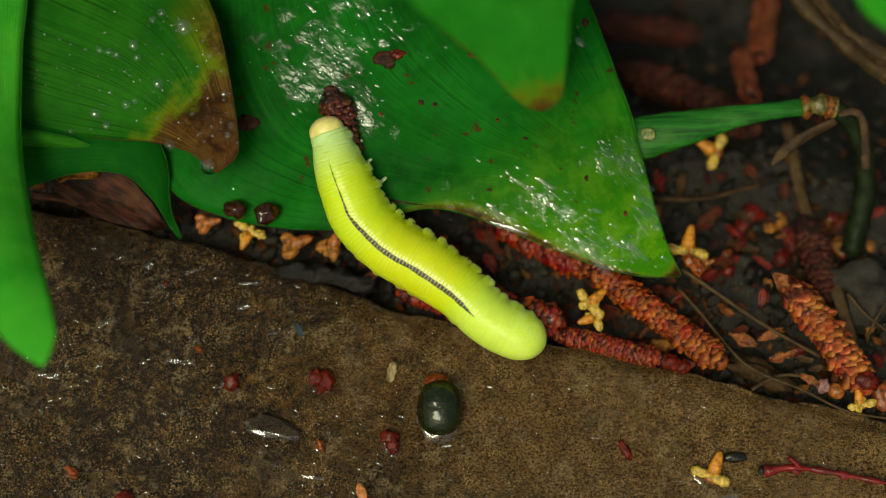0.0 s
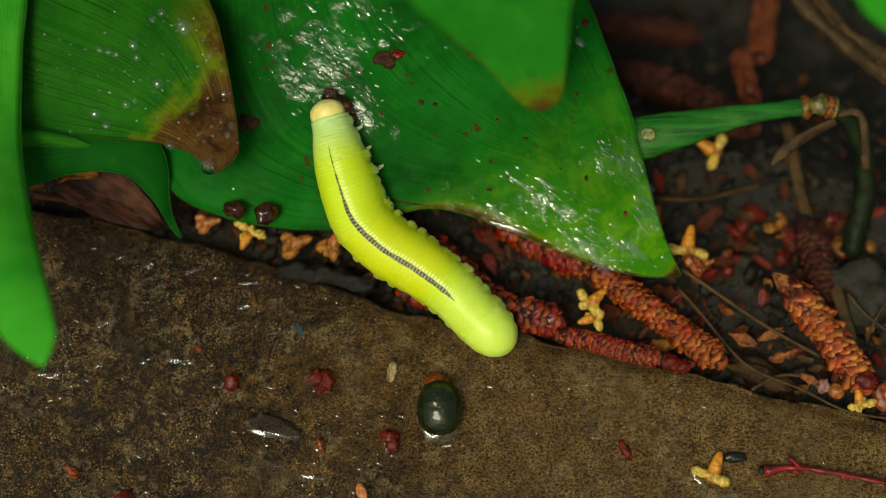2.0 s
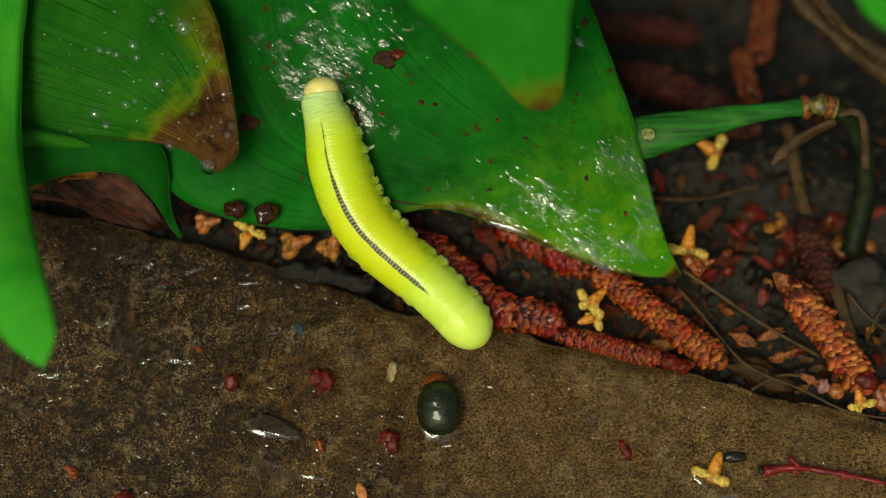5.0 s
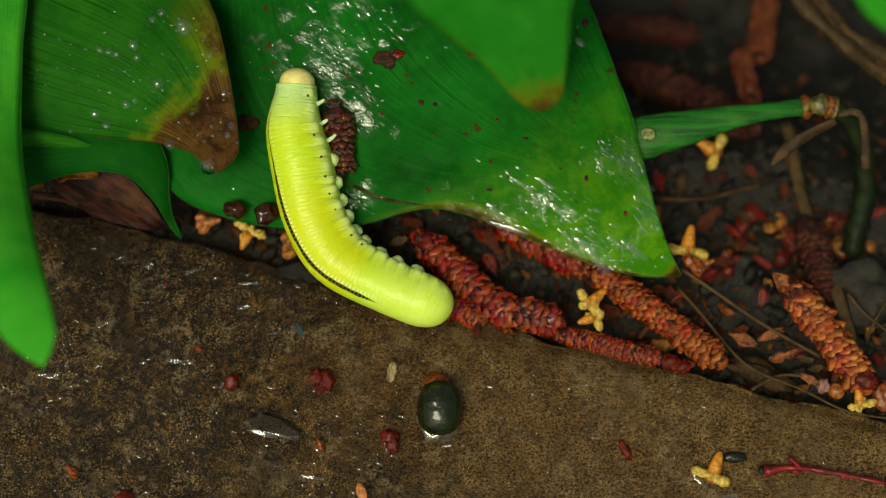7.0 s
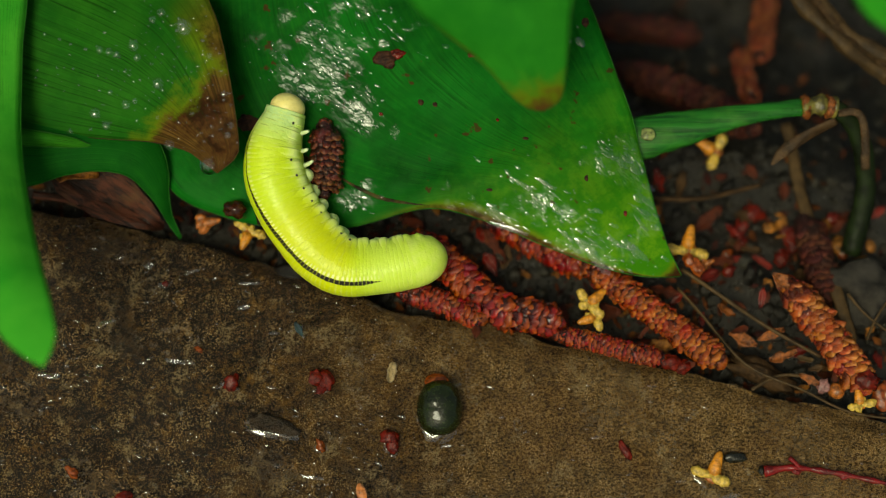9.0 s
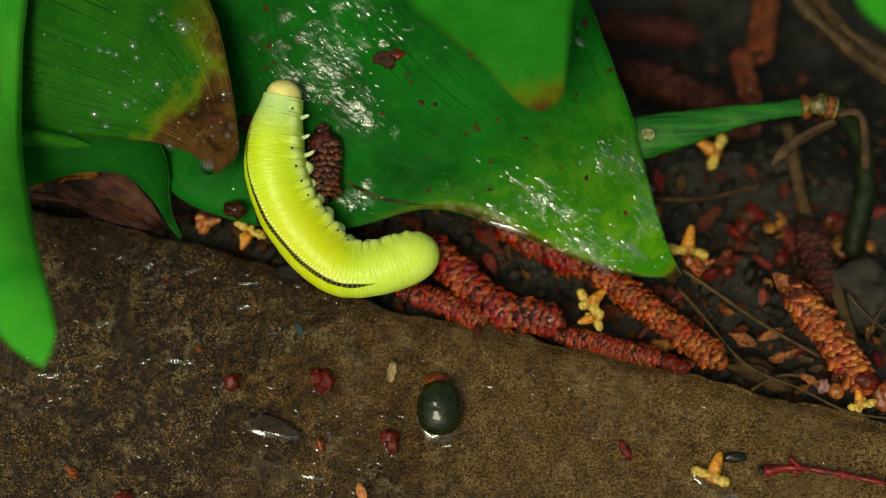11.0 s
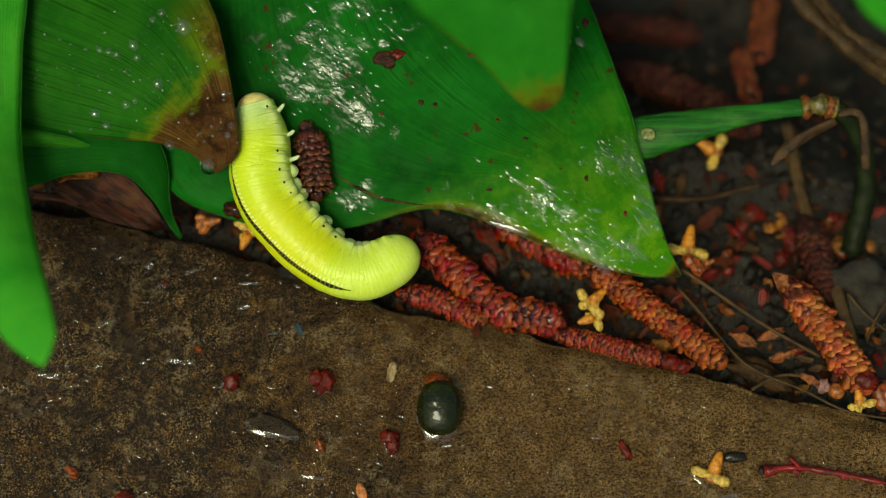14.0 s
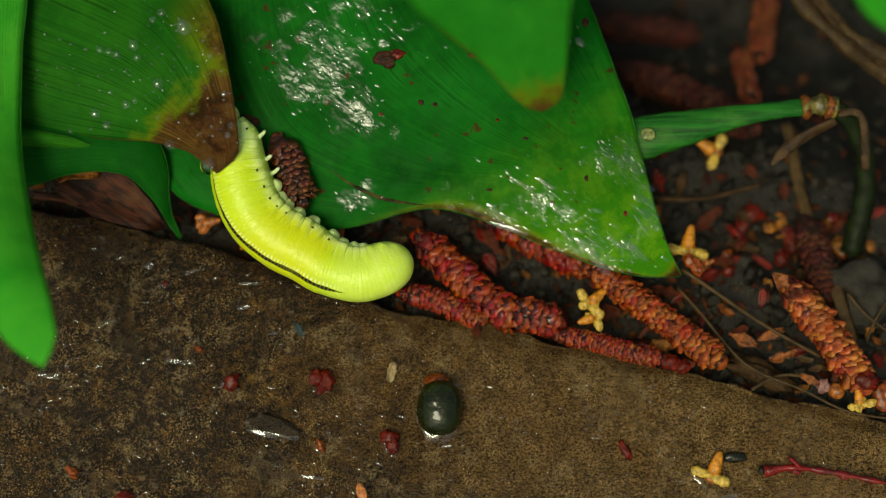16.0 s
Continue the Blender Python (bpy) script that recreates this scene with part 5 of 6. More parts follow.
    flake((-0.01822, -0.00916, 0.00030), 0.0011, -62, TEAL, "small dark teal scale in water on stone", 751, 2.0)
    # dry brown bract under the curled leaf
    flake((-0.03481, 0.00266, -0.00050), 0.0088, 148, FIBRE, "large dry red-brown bract under the curled leaf", 91, 2.1, "dry_bract")
    flake((-0.04271, 0.00876, 0.00160), 0.0040, 180, TAN, "pale dry scrap under the curled leaf", 92, 1.6, "dry_bract")
    twig([(-0.05130, 0.00708, -0.00100), (-0.04698, 0.00632, -0.00080), (-0.04228, 0.00433, -0.00060)], 0.0005, 0.0004, FIBRE, "thin dark red twig behind the stone")
    # black lumps between stone and leaf
    for k, p in enumerate(((-0.01870, -0.00235, -0.00260), (-0.01585, -0.00281, -0.00240), (-0.01301, -0.00324, -0.00240), (-0.01017, -0.00420, -0.00220))):
        crumb(p, 0.0017, (1.3, 0.8, 0.8), WETSOIL, "black wet lump of soil by the stone", 30 + k, "soil_lump", "soil", 0.4)
    crumb((0.03949, -0.01505, -0.00340), 0.0024, (1.8, 0.6, 0.5), BARK, "dark grey decaying wood chip", 37, "wood_chip", "wood chip", 0.7, -25, 2.6)
    crumb((0.05337, -0.00446, -0.00520), 0.0036, (1.5, 1.0, 0.6), GREYSTONE, "small grey stone sunk in the soil", 38, "pebble", "pebble", 0.8)
    # straws and twigs
    twig([(0.04500, 0.01850, -0.00960), (0.04540, 0.01591, -0.00900), (0.04640, 0.00722, -0.00700), (0.04869, -0.00131, -0.00450), (0.05091, -0.01113, -0.00250)], 0.0008, 0.0008, STRAW, "flat dry straw stalk over the litter", "dry_straw", "straw", 0.35, 0.12, 5, 10)
    stalk = base("fallen_stalk", (0.04421, 0.03488, 0.00100), "fibrous dry brown stalk over the litter", "dry stalk")
    o = Vector(stalk.location)
    for k in range(6):
        dx, dy, dz = 0.0013 * math.cos(k * 1.05), 0.0011 * math.sin(k * 1.05), 0.0007 * math.sin(k * 2.1)
        pts = [p - o + Vector((dx * (1 - 0.05 * i), dy, dz + 0.0004 * math.sin(i * 0.4 + k))) for i, p in enumerate(spline([(0.04462, 0.03555, -0.00100), (0.04828, 0.03097, -0.00200), (0.05199, 0.02752, -0.00300), (0.05719, 0.02442, -0.00400), (0.06242, 0.02169, -0.00500)], 24))]
        part("fibre", tube(bmesh.new(), pts, [0.0009 * (1 + 0.2 * math.sin(i * 0.9 + k)) for i in range(24)], 8, 0.7, 0.3, k), STRAW if k % 3 else BARK, stalk)
    twig([(0.02975, -0.00224, -0.00150), (0.03410, -0.00545, -0.00100), (0.04021, -0.00975, -0.00060), (0.04650, -0.01339, -0.00060)], 0.00028, 0.00022, STRAW, "thin brown grass stem on the litter")
    twig([(0.02941, -0.00451, -0.00250), (0.03205, -0.00782, -0.00180), (0.03731, -0.01428, -0.00080), (0.04409, -0.01746, -0.00040), (0.04950, -0.02010, -0.00030), (0.05636, -0.02127, -0.00030)], 0.0002, 0.00015, STRAW, "fine dry stem across the soil")
    twig([(0.02730, 0.00771, -0.00650), (0.03308, 0.00767, -0.00630), (0.04070, 0.00938, -0.00600)], 0.00035, 0.0003, BARK, "thin dark twig on soil")
    twig([(0.05047, -0.00530, -0.00200), (0.05243, -0.00782, -0.00180), (0.05544, -0.01032, -0.00160)], 0.0002, 0.00012, STRAW, "fine dry stem across the soil")
    twig([(0.05270, -0.01098, -0.00200), (0.05381, -0.00853, -0.00180), (0.05601, -0.00536, -0.00160)], 0.0002, 0.00012, STRAW, "fine dry stem across the soil")
    twig([(0.03795, -0.01740, -0.00100), (0.04152, -0.01563, -0.00120), (0.04565, -0.01586, -0.00100)], 0.00025, 0.0002, STRAW, "fine dry stem across the soil")
    # dry sheath at the stalk's node
    blade = loft(bmesh.new(), [(0.04869, 0.01626, 0.00220), (0.04646, 0.01515, 0.00260), (0.04393, 0.01390, 0.00240), (0.04171, 0.01241, 0.00200), (0.04073, 0.01041, 0.00160)], [(0.04933, 0.01552, 0.00140), (0.04736, 0.01448, 0.00120), (0.04504, 0.01308, 0.00160), (0.04290, 0.01150, 0.00220), (0.04094, 0.01027, 0.00160)], 30, 10, 0.0003, 0.0006, 6, 0.0002)
    tagged(mesh_object("dry_sheath", blade, SHEATH), "dry twisted brown sheath beside the stalk", "dry sheath")
    twig([(0.04923, 0.01679, 0.00240), (0.05167, 0.01684, 0.00220), (0.05272, 0.01496, 0.00100), (0.05338, 0.01057, -0.00200)], 0.0005, 0.0006, SHEATH, "curled dry papery sheath beside the stalk", "dry_sheath", "dry sheath", 0.4, 0.2, 9)
    # on the stone
    build_bud()
    seed = base("winged_seed", (-0.02079, -0.02180, 0.00030), "flat brown seed lying in water on stone", "seed")
    part("husk", blob(0.0034, 12, 0.22, 1.6, 4, (1.0, 0.3, 0.2)), SEEDCOAT, seed)
    put(seed, (0, 0, -14))
    water_film((-0.02111, -0.02250, -0.00015), 0.0036, 0.0010, -12, 5, 0.6)
    red = "small red plant fragment on wet stone"
    for k, (p, size, sq) in enumerate((
            ((-0.01548, -0.01602, 0.00050), 0.0011, (1, 1.1, 0.9)), ((-0.01423, -0.01630, 0.00050), 0.0011, (1, 1.3, 0.8)), ((-0.01492, -0.01752, 0.00030), 0.0008, (1.1, 0.8, 0.8)),
            ((-0.02585, -0.01663, 0.00040), 0.0012, (1.1, 0.9, 0.7)), ((-0.00646, -0.02332, 0.00050), 0.0011, (0.9, 1.3, 0.9)), ((-0.00611, -0.02427, 0.00040), 0.0010, (1.2, 0.8, 0.8)),
            ((-0.01490, -0.02434, 0.00040), 0.0009, (1.1, 0.7, 0.8)), ((-0.04494, -0.02755, 0.00040), 0.0009, (1.2, 0.7, 0.8)), ((-0.02997, -0.01259, 0.00030), 0.0006, (1.1, 0.7, 0.8)),
            ((0.02212, -0.02488, 0.00030), 0.0012, (0.5, 1.3, 0.5)), ((-0.03868, -0.03054, 0.00040), 0.0010, (1.3, 0.8, 0.7)), ((-0.03430, -0.00443, 0.00020), 0.0005, (1, 0.8, 0.7)))):
        crumb(p, size * 0.85, sq, ORANGE if k in (6, 7, 8) else REDBIT, red, 70 + k, turn=35 if k == 9 else 20 * k)
    flake((-0.00949, -0.03135, 0.00040), 0.0016, 100, PETAL_ORANGE, "small orange bract on wet stone", 81)
    flake((-0.00660, -0.01660, 0.00000), 0.0019, 80, PALETAN, "pale tan fleck on stone", 83, 1.3)
    # added black blob imitates a dark wet pit in the slab
    crumb((0.03543, -0.02577, 0.00020), 0.0012, (1.2, 0.6, 0.5), BLACK, "black blob standing in for a wet pit in stone", 84)
    for k, (p, a, b, turn) in enumerate((
            ((-0.01768, -0.01018, 0.00000), 0.0014, 0.0007, -60), ((-0.01495, -0.01762, -0.00010), 0.0014, 0.0007, 0), ((-0.02624, -0.01707, -0.00010), 0.0018, 0.0007, -20),
            ((-0.00647, -0.02479, -0.00010), 0.0014, 0.0009, -30), ((-0.01493, -0.02472, -0.00010), 0.0012, 0.0008, 0), ((-0.01572, -0.02814, -0.00010), 0.0020, 0.0005, -12),
            ((0.03115, -0.02848, -0.00010), 0.0018, 0.0007, -50), ((-0.04503, -0.02793, -0.00010), 0.0010, 0.0005, 0), ((-0.04845, -0.01575, -0.00010), 0.0020, 0.0007, -8),
            ((-0.03290, -0.01401, -0.00010), 0.0018, 0.0005, -10), ((-0.03455, -0.00453, -0.00010), 0.0010, 0.0006, 0), ((-0.02470, -0.00735, -0.00010), 0.0011, 0.0005, 10),
            ((-0.03637, -0.00205, -0.00010), 0.0008, 0.0006, 10), ((-0.04139, -0.00911, -0.00010), 0.0014, 0.0004, 10), ((0.00041, -0.02438, -0.00010), 0.0010, 0.0004, 5),
            ((-0.02406, -0.00432, -0.00010), 0.0018, 0.0004, 0), ((-0.03075, -0.00276, -0.00010), 0.0008, 0.0004, 10), ((0.03466, -0.03052, -0.00010), 0.0020, 0.0006, 12))):
        water_film(p, a * 0.75, b * 0.6, turn, 20 + k)
    wet_specks(1700, 33)
    fork = base("red_twig", (0.03875, -0.02729, 0.00060), "dark red wet forked twig on stone", "twig")
    o = Vector(fork.location)
    pts = spline([(0.03888, -0.02742, 0.00060), (0.04248, -0.02703, 0.00080), (0.04759, -0.02770, 0.00080), (0.05437, -0.02906, 0.00080)], 26)
    part("stem", tube(bmesh.new(), [p - o for p in pts], [0.00042 - 0.0001 * i / 26 + 0.00025 * math.exp(-i / 2) + 0.0001 * math.sin(i * 1.3) for i in range(26)], 10, 0.9, 0.25, 4), REDBARK, fork)
    pts = spline([(0.04336, -0.02730, 0.00080), (0.04263, -0.02650, 0.00120), (0.04182, -0.02585, 0.00160)], 10)
    part("spur", tube(bmesh.new(), [p - o for p in pts], 0.0003, 8, 1.0, 0.2, 5), REDBARK, fork)
    stub = part("broken_end", blob(0.0005, 9, 0.5, 2.0, 3, (0.8, 1.0, 0.8)), BLACK, fork, "black broken end")
    stub.location = Vector((0.03862, -0.02740, 0.00060)) - o
    for k, (q, r) in enumerate(((0.25, 0.0006), (0.62, 0.0004))):
        knot = part("bud_scar", blob(0.00042, 20 + k, 0.4, 2.0, 3, (1.2, 0.8, 0.7)), REDBARK, fork)
        knot.location = Vector((0.03888, -0.02742, r + 0.0004)).lerp(Vector((0.05437, -0.02906, r + 0.0004)), q) - o + Vector((0, 0.0003, 0))
    # debris on the broad leaf
    brown = "brown plant speck stuck to the wet leaf"
    for k, (x, y, size, sq) in enumerate(((-0.00691, 0.02274, 0.00500)[:2] + (0.0016, (1.2, 0.8, 0.6)), (-0.00573, 0.02331, 0.00500)[:2] + (0.0011, (1.2, 0.7, 0.6)),
            (-0.00272, 0.01740, 0.00450)[:2] + (0.0007, (1, 1, 0.7)), (-0.00098, 0.01711, 0.00450)[:2] + (0.0006, (1, 1, 0.7)), (0.00356, 0.02317, 0.00500)[:2] + (0.0008, (1.2, 0.8, 0.6)),
            (0.01014, 0.01282, 0.00450)[:2] + (0.0006, (1.2, 0.6, 0.6)), (0.01755, 0.00803, 0.00300)[:2] + (0.0007, (0.7, 1.2, 0.4)), (0.02239, 0.00390, 0.00200)[:2] + (0.0006, (0.7, 1.2, 0.4)),
            (0.00571, 0.00661, 0.00300)[:2] + (0.0006, (1.2, 0.7, 0.4)), (0.01754, 0.02720, 0.00650)[:2] + (0.0010, (0.9, 1.1, 0.5)), (0.00668, 0.01518, 0.00450)[:2] + (0.0004, (1, 1, 0.6)),
            (0.02894, -0.00233, -0.00180)[:2] + (0.0008, (1, 1, 0.6)), (-0.02405, 0.01521, 0.00350)[:2] + (0.0018, (1, 0.8, 0.4)), (-0.00761, 0.01602, 0.00400)[:2] + (0.0005, (1, 1, 0.4)))):
        hit = on_blade("broad_leaf", x, y)
        if hit is not None:
            crumb(hit + Vector((0, 0, size * 0.05)), size * (0.75 if size > 0.001 else 0.5), (sq[0], sq[1], sq[2] * 0.5), (DEBRIS, REDBIT, BARK)[k % 3], brown, 100 + k)
    # water on the leaves
    beads("leaf_water_film", "broad_leaf", [
        ((-0.01356, 0.02404, 0.00500)[:2], 0.0034, 0.0024, 40, 0.00034), ((-0.01982, 0.02187, 0.00500)[:2], 0.0036, 0.0018, 25, 0.0003), ((-0.01279, 0.01684, 0.00500)[:2], 0.0034, 0.0018, 30, 0.0003),
        ((0.01506, 0.00326, 0.00200)[:2], 0.0060, 0.0020, 80, 0.00035), ((0.02032, -0.00046, 0.00100)[:2], 0.0040, 0.0009, 60, 0.0004), ((0.02310, 0.01017, 0.00300)[:2], 0.0024, 0.0010, 40, 0.0003),
        ((0.00667, 0.00314, 0.00260)[:2], 0.0024, 0.0006, 60, 0.0003), ((-0.01001, 0.00590, 0.00300)[:2], 0.0014, 0.0010, 8, 0.0003), ((-0.02474, 0.00646, 0.00200)[:2], 0.0018, 0.0014, 1, 0.0003),
        ((-0.01426, 0.02954, 0.00600)[:2], 0.0050, 0.0014, 40, 0.0004), ((-0.00656, 0.02736, 0.00600)[:2], 0.0030, 0.0014, 40, 0.0004), ((0.01645, 0.02591, 0.00600)[:2], 0.0008, 0.0008, 8, 0.0005)], 21, "fine water film and beads on the broad leaf", 2.4, radians(-32))
    beads("leaf_water_streaks", "broad_leaf", [
        ((0.01713, 0.00019), 0.0013, 0.0006, 40, 0.00105), ((0.01887, -0.00125), 0.0010, 0.0005, 26, 0.00090), ((0.00724, 0.00280), 0.0012, 0.0004, 28, 0.00090), ((0.02501, 0.00597), 0.0005, 0.0011, 21, 0.00082),
        ((0.02549, 0.00335), 0.0005, 0.0009, 19, 0.00082), ((0.02258, 0.01031), 0.0011, 0.0005, 31, 0.00075), ((0.01853, 0.01106), 0.0012, 0.0003, 16, 0.00060), ((0.01191, 0.00542), 0.0014, 0.0004, 31, 0.00090),
        ((0.01449, 0.00445), 0.0010, 0.0004, 19, 0.00075), ((0.02186, 0.00019), 0.0011, 0.0004, 21, 0.00090), ((0.01226, 0.00762), 0.0008, 0.0002, 12, 0.00075)],
          23, "wet patches along the veins of the broad leaf", 3.6, radians(-34), None, 0.11)
    beads("leaf_water_beads", "dying_leaf", [((-0.03665, 0.02044, 0.01250)[:2], 0.0085, 0.0055, 190, 0.00032), ((-0.02729, 0.01461, 0.01090)[:2], 0.0022, 0.0050, 110, 0.0003), ((-0.03067, 0.02393, 0.01250)[:2], 0.0030, 0.0040, 60, 0.0003)], 22, "fine water beads on the dying leaf", 1.2, 0.0, DROP, 0.6)
    for k, (x, y, r) in enumerate(((-0.03727, 0.02309, 0.01250)[:2] + (0.0009,), (-0.03682, 0.02163, 0.01250)[:2] + (0.0006,), (-0.04220, 0.01537, 0.01250)[:2] + (0.00085,), (-0.04088, 0.01399, 0.01250)[:2] + (0.0007,),
            (-0.03826, 0.01613, 0.01250)[:2] + (0.00075,), (-0.03416, 0.01828, 0.01250)[:2] + (0.0009,), (-0.03286, 0.01119, 0.01010)[:2] + (0.00085,), (-0.02806, 0.00865, 0.00910)[:2] + (0.0010,),
            (-0.04158, 0.02281, 0.01250)[:2] + (0.0006,), (-0.04042, 0.02253, 0.01250)[:2] + (0.0006,), (-0.03940, 0.02218, 0.01250)[:2] + (0.0005,), (-0.03138, 0.02534, 0.01250)[:2] + (0.0009,), (-0.04548, 0.01351, 0.01250)[:2] + (0.0005,), (-0.03400, 0.02703, 0.01250)[:2] + (0.0007,), (-0.03506, 0.02618, 0.01250)[:2] + (0.0006,), (-0.03832, 0.02009, 0.01250)[:2] + (0.0004,), (-0.04019, 0.01766, 0.01250)[:2] + (0.00045,), (-0.03713, 0.01648, 0.01250)[:2] + (0.0005,), (-0.02608, 0.01670, 0.01010)[:2] + (0.0006,), (-0.02798, 0.02139, 0.01090)[:2] + (0.0005,), (-0.02531, 0.01292, 0.00900)[:2] + (0.0005,), (-0.02568, 0.01183, 0.00860)[:2] + (0.0005,), (-0.03103, 0.02485, 0.01250)[:2] + (0.0012,))):
        drop_on("dying_leaf", x, y, r, k)
    tip = mesh_object("water_drop", blob(0.0012, 77, 0.1, 1.0, 3, (1, 0.9, 0.9)), WATER)
    tip.location = (-0.02825, 0.00894, 0.00720)
    tagged(tip, "large clear drop hanging at the dying leaf's tip", "water drop", "water drops on the leaf")

build_ground()
build_leaves()
build_stalk()
build_catkins()
LARVA, LARVA_HEAD = build_larva()
build_pellet()
build_details()

POSES = []


def bend(t, roll_fore, roll_rear, head, *spine):
    """One pose of the larva: seconds, lean of its back in degrees fore and rear, the head's centre and its body line to the tail."""
    POSES.append((t, roll_fore, roll_rear, Vector(head), spine))


def folded(roll_fore, roll_rear, head, spine):
    """The poses of the head and of every fold for one pose of the larva."""
    first = Vector(spine[0]).lerp(head, 0.4)
    fine = spline([first, *spine], 241)
    run = [0.0]
    for p, q in zip(fine, fine[1:]):
        run.append(run[-1] + (q - p).length)
    step = run[-1] / 240

    def place(dist, s):
        k = min(max(dist / step, 0.0), 239.0)
        p = fine[int(k)].lerp(fine[int(k) + 1], k - int(k))
        d = (fine[min(int(k) + 7, 240)] - fine[max(int(k) - 6, 0)]).normalized()
        side = Vector((0, 0, 1)).cross(d).normalized()
        up = d.cross(side)
        a = radians(roll_fore + (roll_rear - roll_fore) * smooth01(s * 1.1))
        z = up * math.cos(a) - side * math.sin(a)
        return Matrix.Translation(p) @ Matrix((d, z.cross(d), z)).transposed().to_4x4()

    body = run[-1] - TAIL
    out = [place(body * i / (COUNT - 1), i / (COUNT - 1)) for i in range(COUNT)]
    out.append(place(body, 1.0))
    turn = out[0].to_3x3()
    d = (fine[12] - head).normalized()
    z = (turn.col[2] - d * turn.col[2].dot(d)).normalized()
    hm = Matrix.Translation(head) @ Matrix((d, z.cross(d), z)).transposed().to_4x4()
    return hm, out


def motions():
    bend(0.0, 18, 22, (-0.01416, 0.01345, 0.00656), (-0.01353, 0.01214, 0.00634), (-0.01274, 0.00937, 0.00587), (-0.01116, 0.00556, 0.00511), (-0.00986, 0.00291, 0.00448), (-0.00644, -0.00038, 0.00382), (-0.00232, -0.00281, 0.00370), (0.00193, -0.00582, 0.00370), (0.00505, -0.00886, 0.00370), (0.00817, -0.01073, 0.00360), (0.01252, -0.01156, 0.00250))
    bend(0.5, 18, 21, (-0.01434, 0.01372, 0.00660), (-0.01363, 0.01236, 0.00638), (-0.01275, 0.00944, 0.00588), (-0.01114, 0.00556, 0.00511), (-0.00986, 0.00287, 0.00447), (-0.00647, -0.00035, 0.00383), (-0.00235, -0.00282, 0.00370), (0.00182, -0.00576, 0.00370), (0.00486, -0.00879, 0.00370), (0.00788, -0.01071, 0.00360), (0.01197, -0.01179, 0.00250))
    bend(1.0, 21, 19, (-0.01490, 0.01451, 0.00673), (-0.01395, 0.01299, 0.00648), (-0.01281, 0.00967, 0.00592), (-0.01109, 0.00556, 0.00511), (-0.00986, 0.00273, 0.00445), (-0.00656, -0.00026, 0.00385), (-0.00243, -0.00286, 0.00370), (0.00147, -0.00559, 0.00370), (0.00429, -0.00856, 0.00370), (0.00701, -0.01066, 0.00360), (0.01029, -0.01249, 0.00250))
    bend(2.0, 17, 16, (-0.01406, 0.01552, 0.00690), (-0.01346, 0.01380, 0.00662), (-0.01267, 0.01058, 0.00608), (-0.01127, 0.00624, 0.00527), (-0.00986, 0.00273, 0.00445), (-0.00679, -0.00031, 0.00384), (-0.00290, -0.00279, 0.00370), (0.00077, -0.00559, 0.00370), (0.00332, -0.00821, 0.00370), (0.00597, -0.01078, 0.00360), (0.00852, -0.01249, 0.00250))
    bend(3.0, 16, 20, (-0.01453, 0.01579, 0.00695), (-0.01392, 0.01414, 0.00667), (-0.01299, 0.01058, 0.00608), (-0.01183, 0.00685, 0.00542), (-0.01000, 0.00296, 0.00449), (-0.00737, -0.00024, 0.00385), (-0.00318, -0.00328, 0.00370), (0.00089, -0.00622, 0.00370), (0.00355, -0.00879, 0.00370), (0.00551, -0.01101, 0.00360), (0.00834, -0.01226, 0.00250))
    bend(4.1, 13, 18, (-0.01444, 0.01690, 0.00713), (-0.01434, 0.01540, 0.00688), (-0.01302, 0.01173, 0.00627), (-0.01220, 0.00806, 0.00565), (-0.01047, 0.00398, 0.00473), (-0.00784, 0.00056, 0.00401), (-0.00341, -0.00281, 0.00370), (0.00054, -0.00587, 0.00370), (0.00343, -0.00856, 0.00370), (0.00551, -0.01078, 0.00360), (0.00820, -0.01226, 0.00250))
    bend(5.25, 16, 20, (-0.01490, 0.01877, 0.00747), (-0.01483, 0.01735, 0.00723), (-0.01370, 0.01357, 0.00658), (-0.01284, 0.00972, 0.00593), (-0.01141, 0.00545, 0.00508), (-0.00941, 0.00204, 0.00432), (-0.00597, -0.00153, 0.00378), (-0.00242, -0.00493, 0.00370), (0.00025, -0.00751, 0.00370), (0.00221, -0.00973, 0.00360), (0.00426, -0.01156, 0.00250))
    bend(6.4, 20, 23, (-0.01537, 0.02065, 0.00780), (-0.01532, 0.01930, 0.00757), (-0.01439, 0.01540, 0.00688), (-0.01348, 0.01139, 0.00621), (-0.01236, 0.00692, 0.00543), (-0.01098, 0.00352, 0.00462), (-0.00854, -0.00024, 0.00385), (-0.00538, -0.00399, 0.00370), (-0.00294, -0.00646, 0.00370), (-0.00108, -0.00868, 0.00360), (0.00031, -0.01086, 0.00250))
    bend(6.5, 26, 27, (-0.01565, 0.02036, 0.00776), (-0.01572, 0.01894, 0.00751), (-0.01540, 0.01519, 0.00685), (-0.01459, 0.01082, 0.00612), (-0.01348, 0.00622, 0.00527), (-0.01240, 0.00239, 0.00439), (-0.00969, -0.00154, 0.00376), (-0.00610, -0.00501, 0.00370), (-0.00308, -0.00740, 0.00370), (-0.00108, -0.00890, 0.00360), (0.00045, -0.00998, 0.00250))
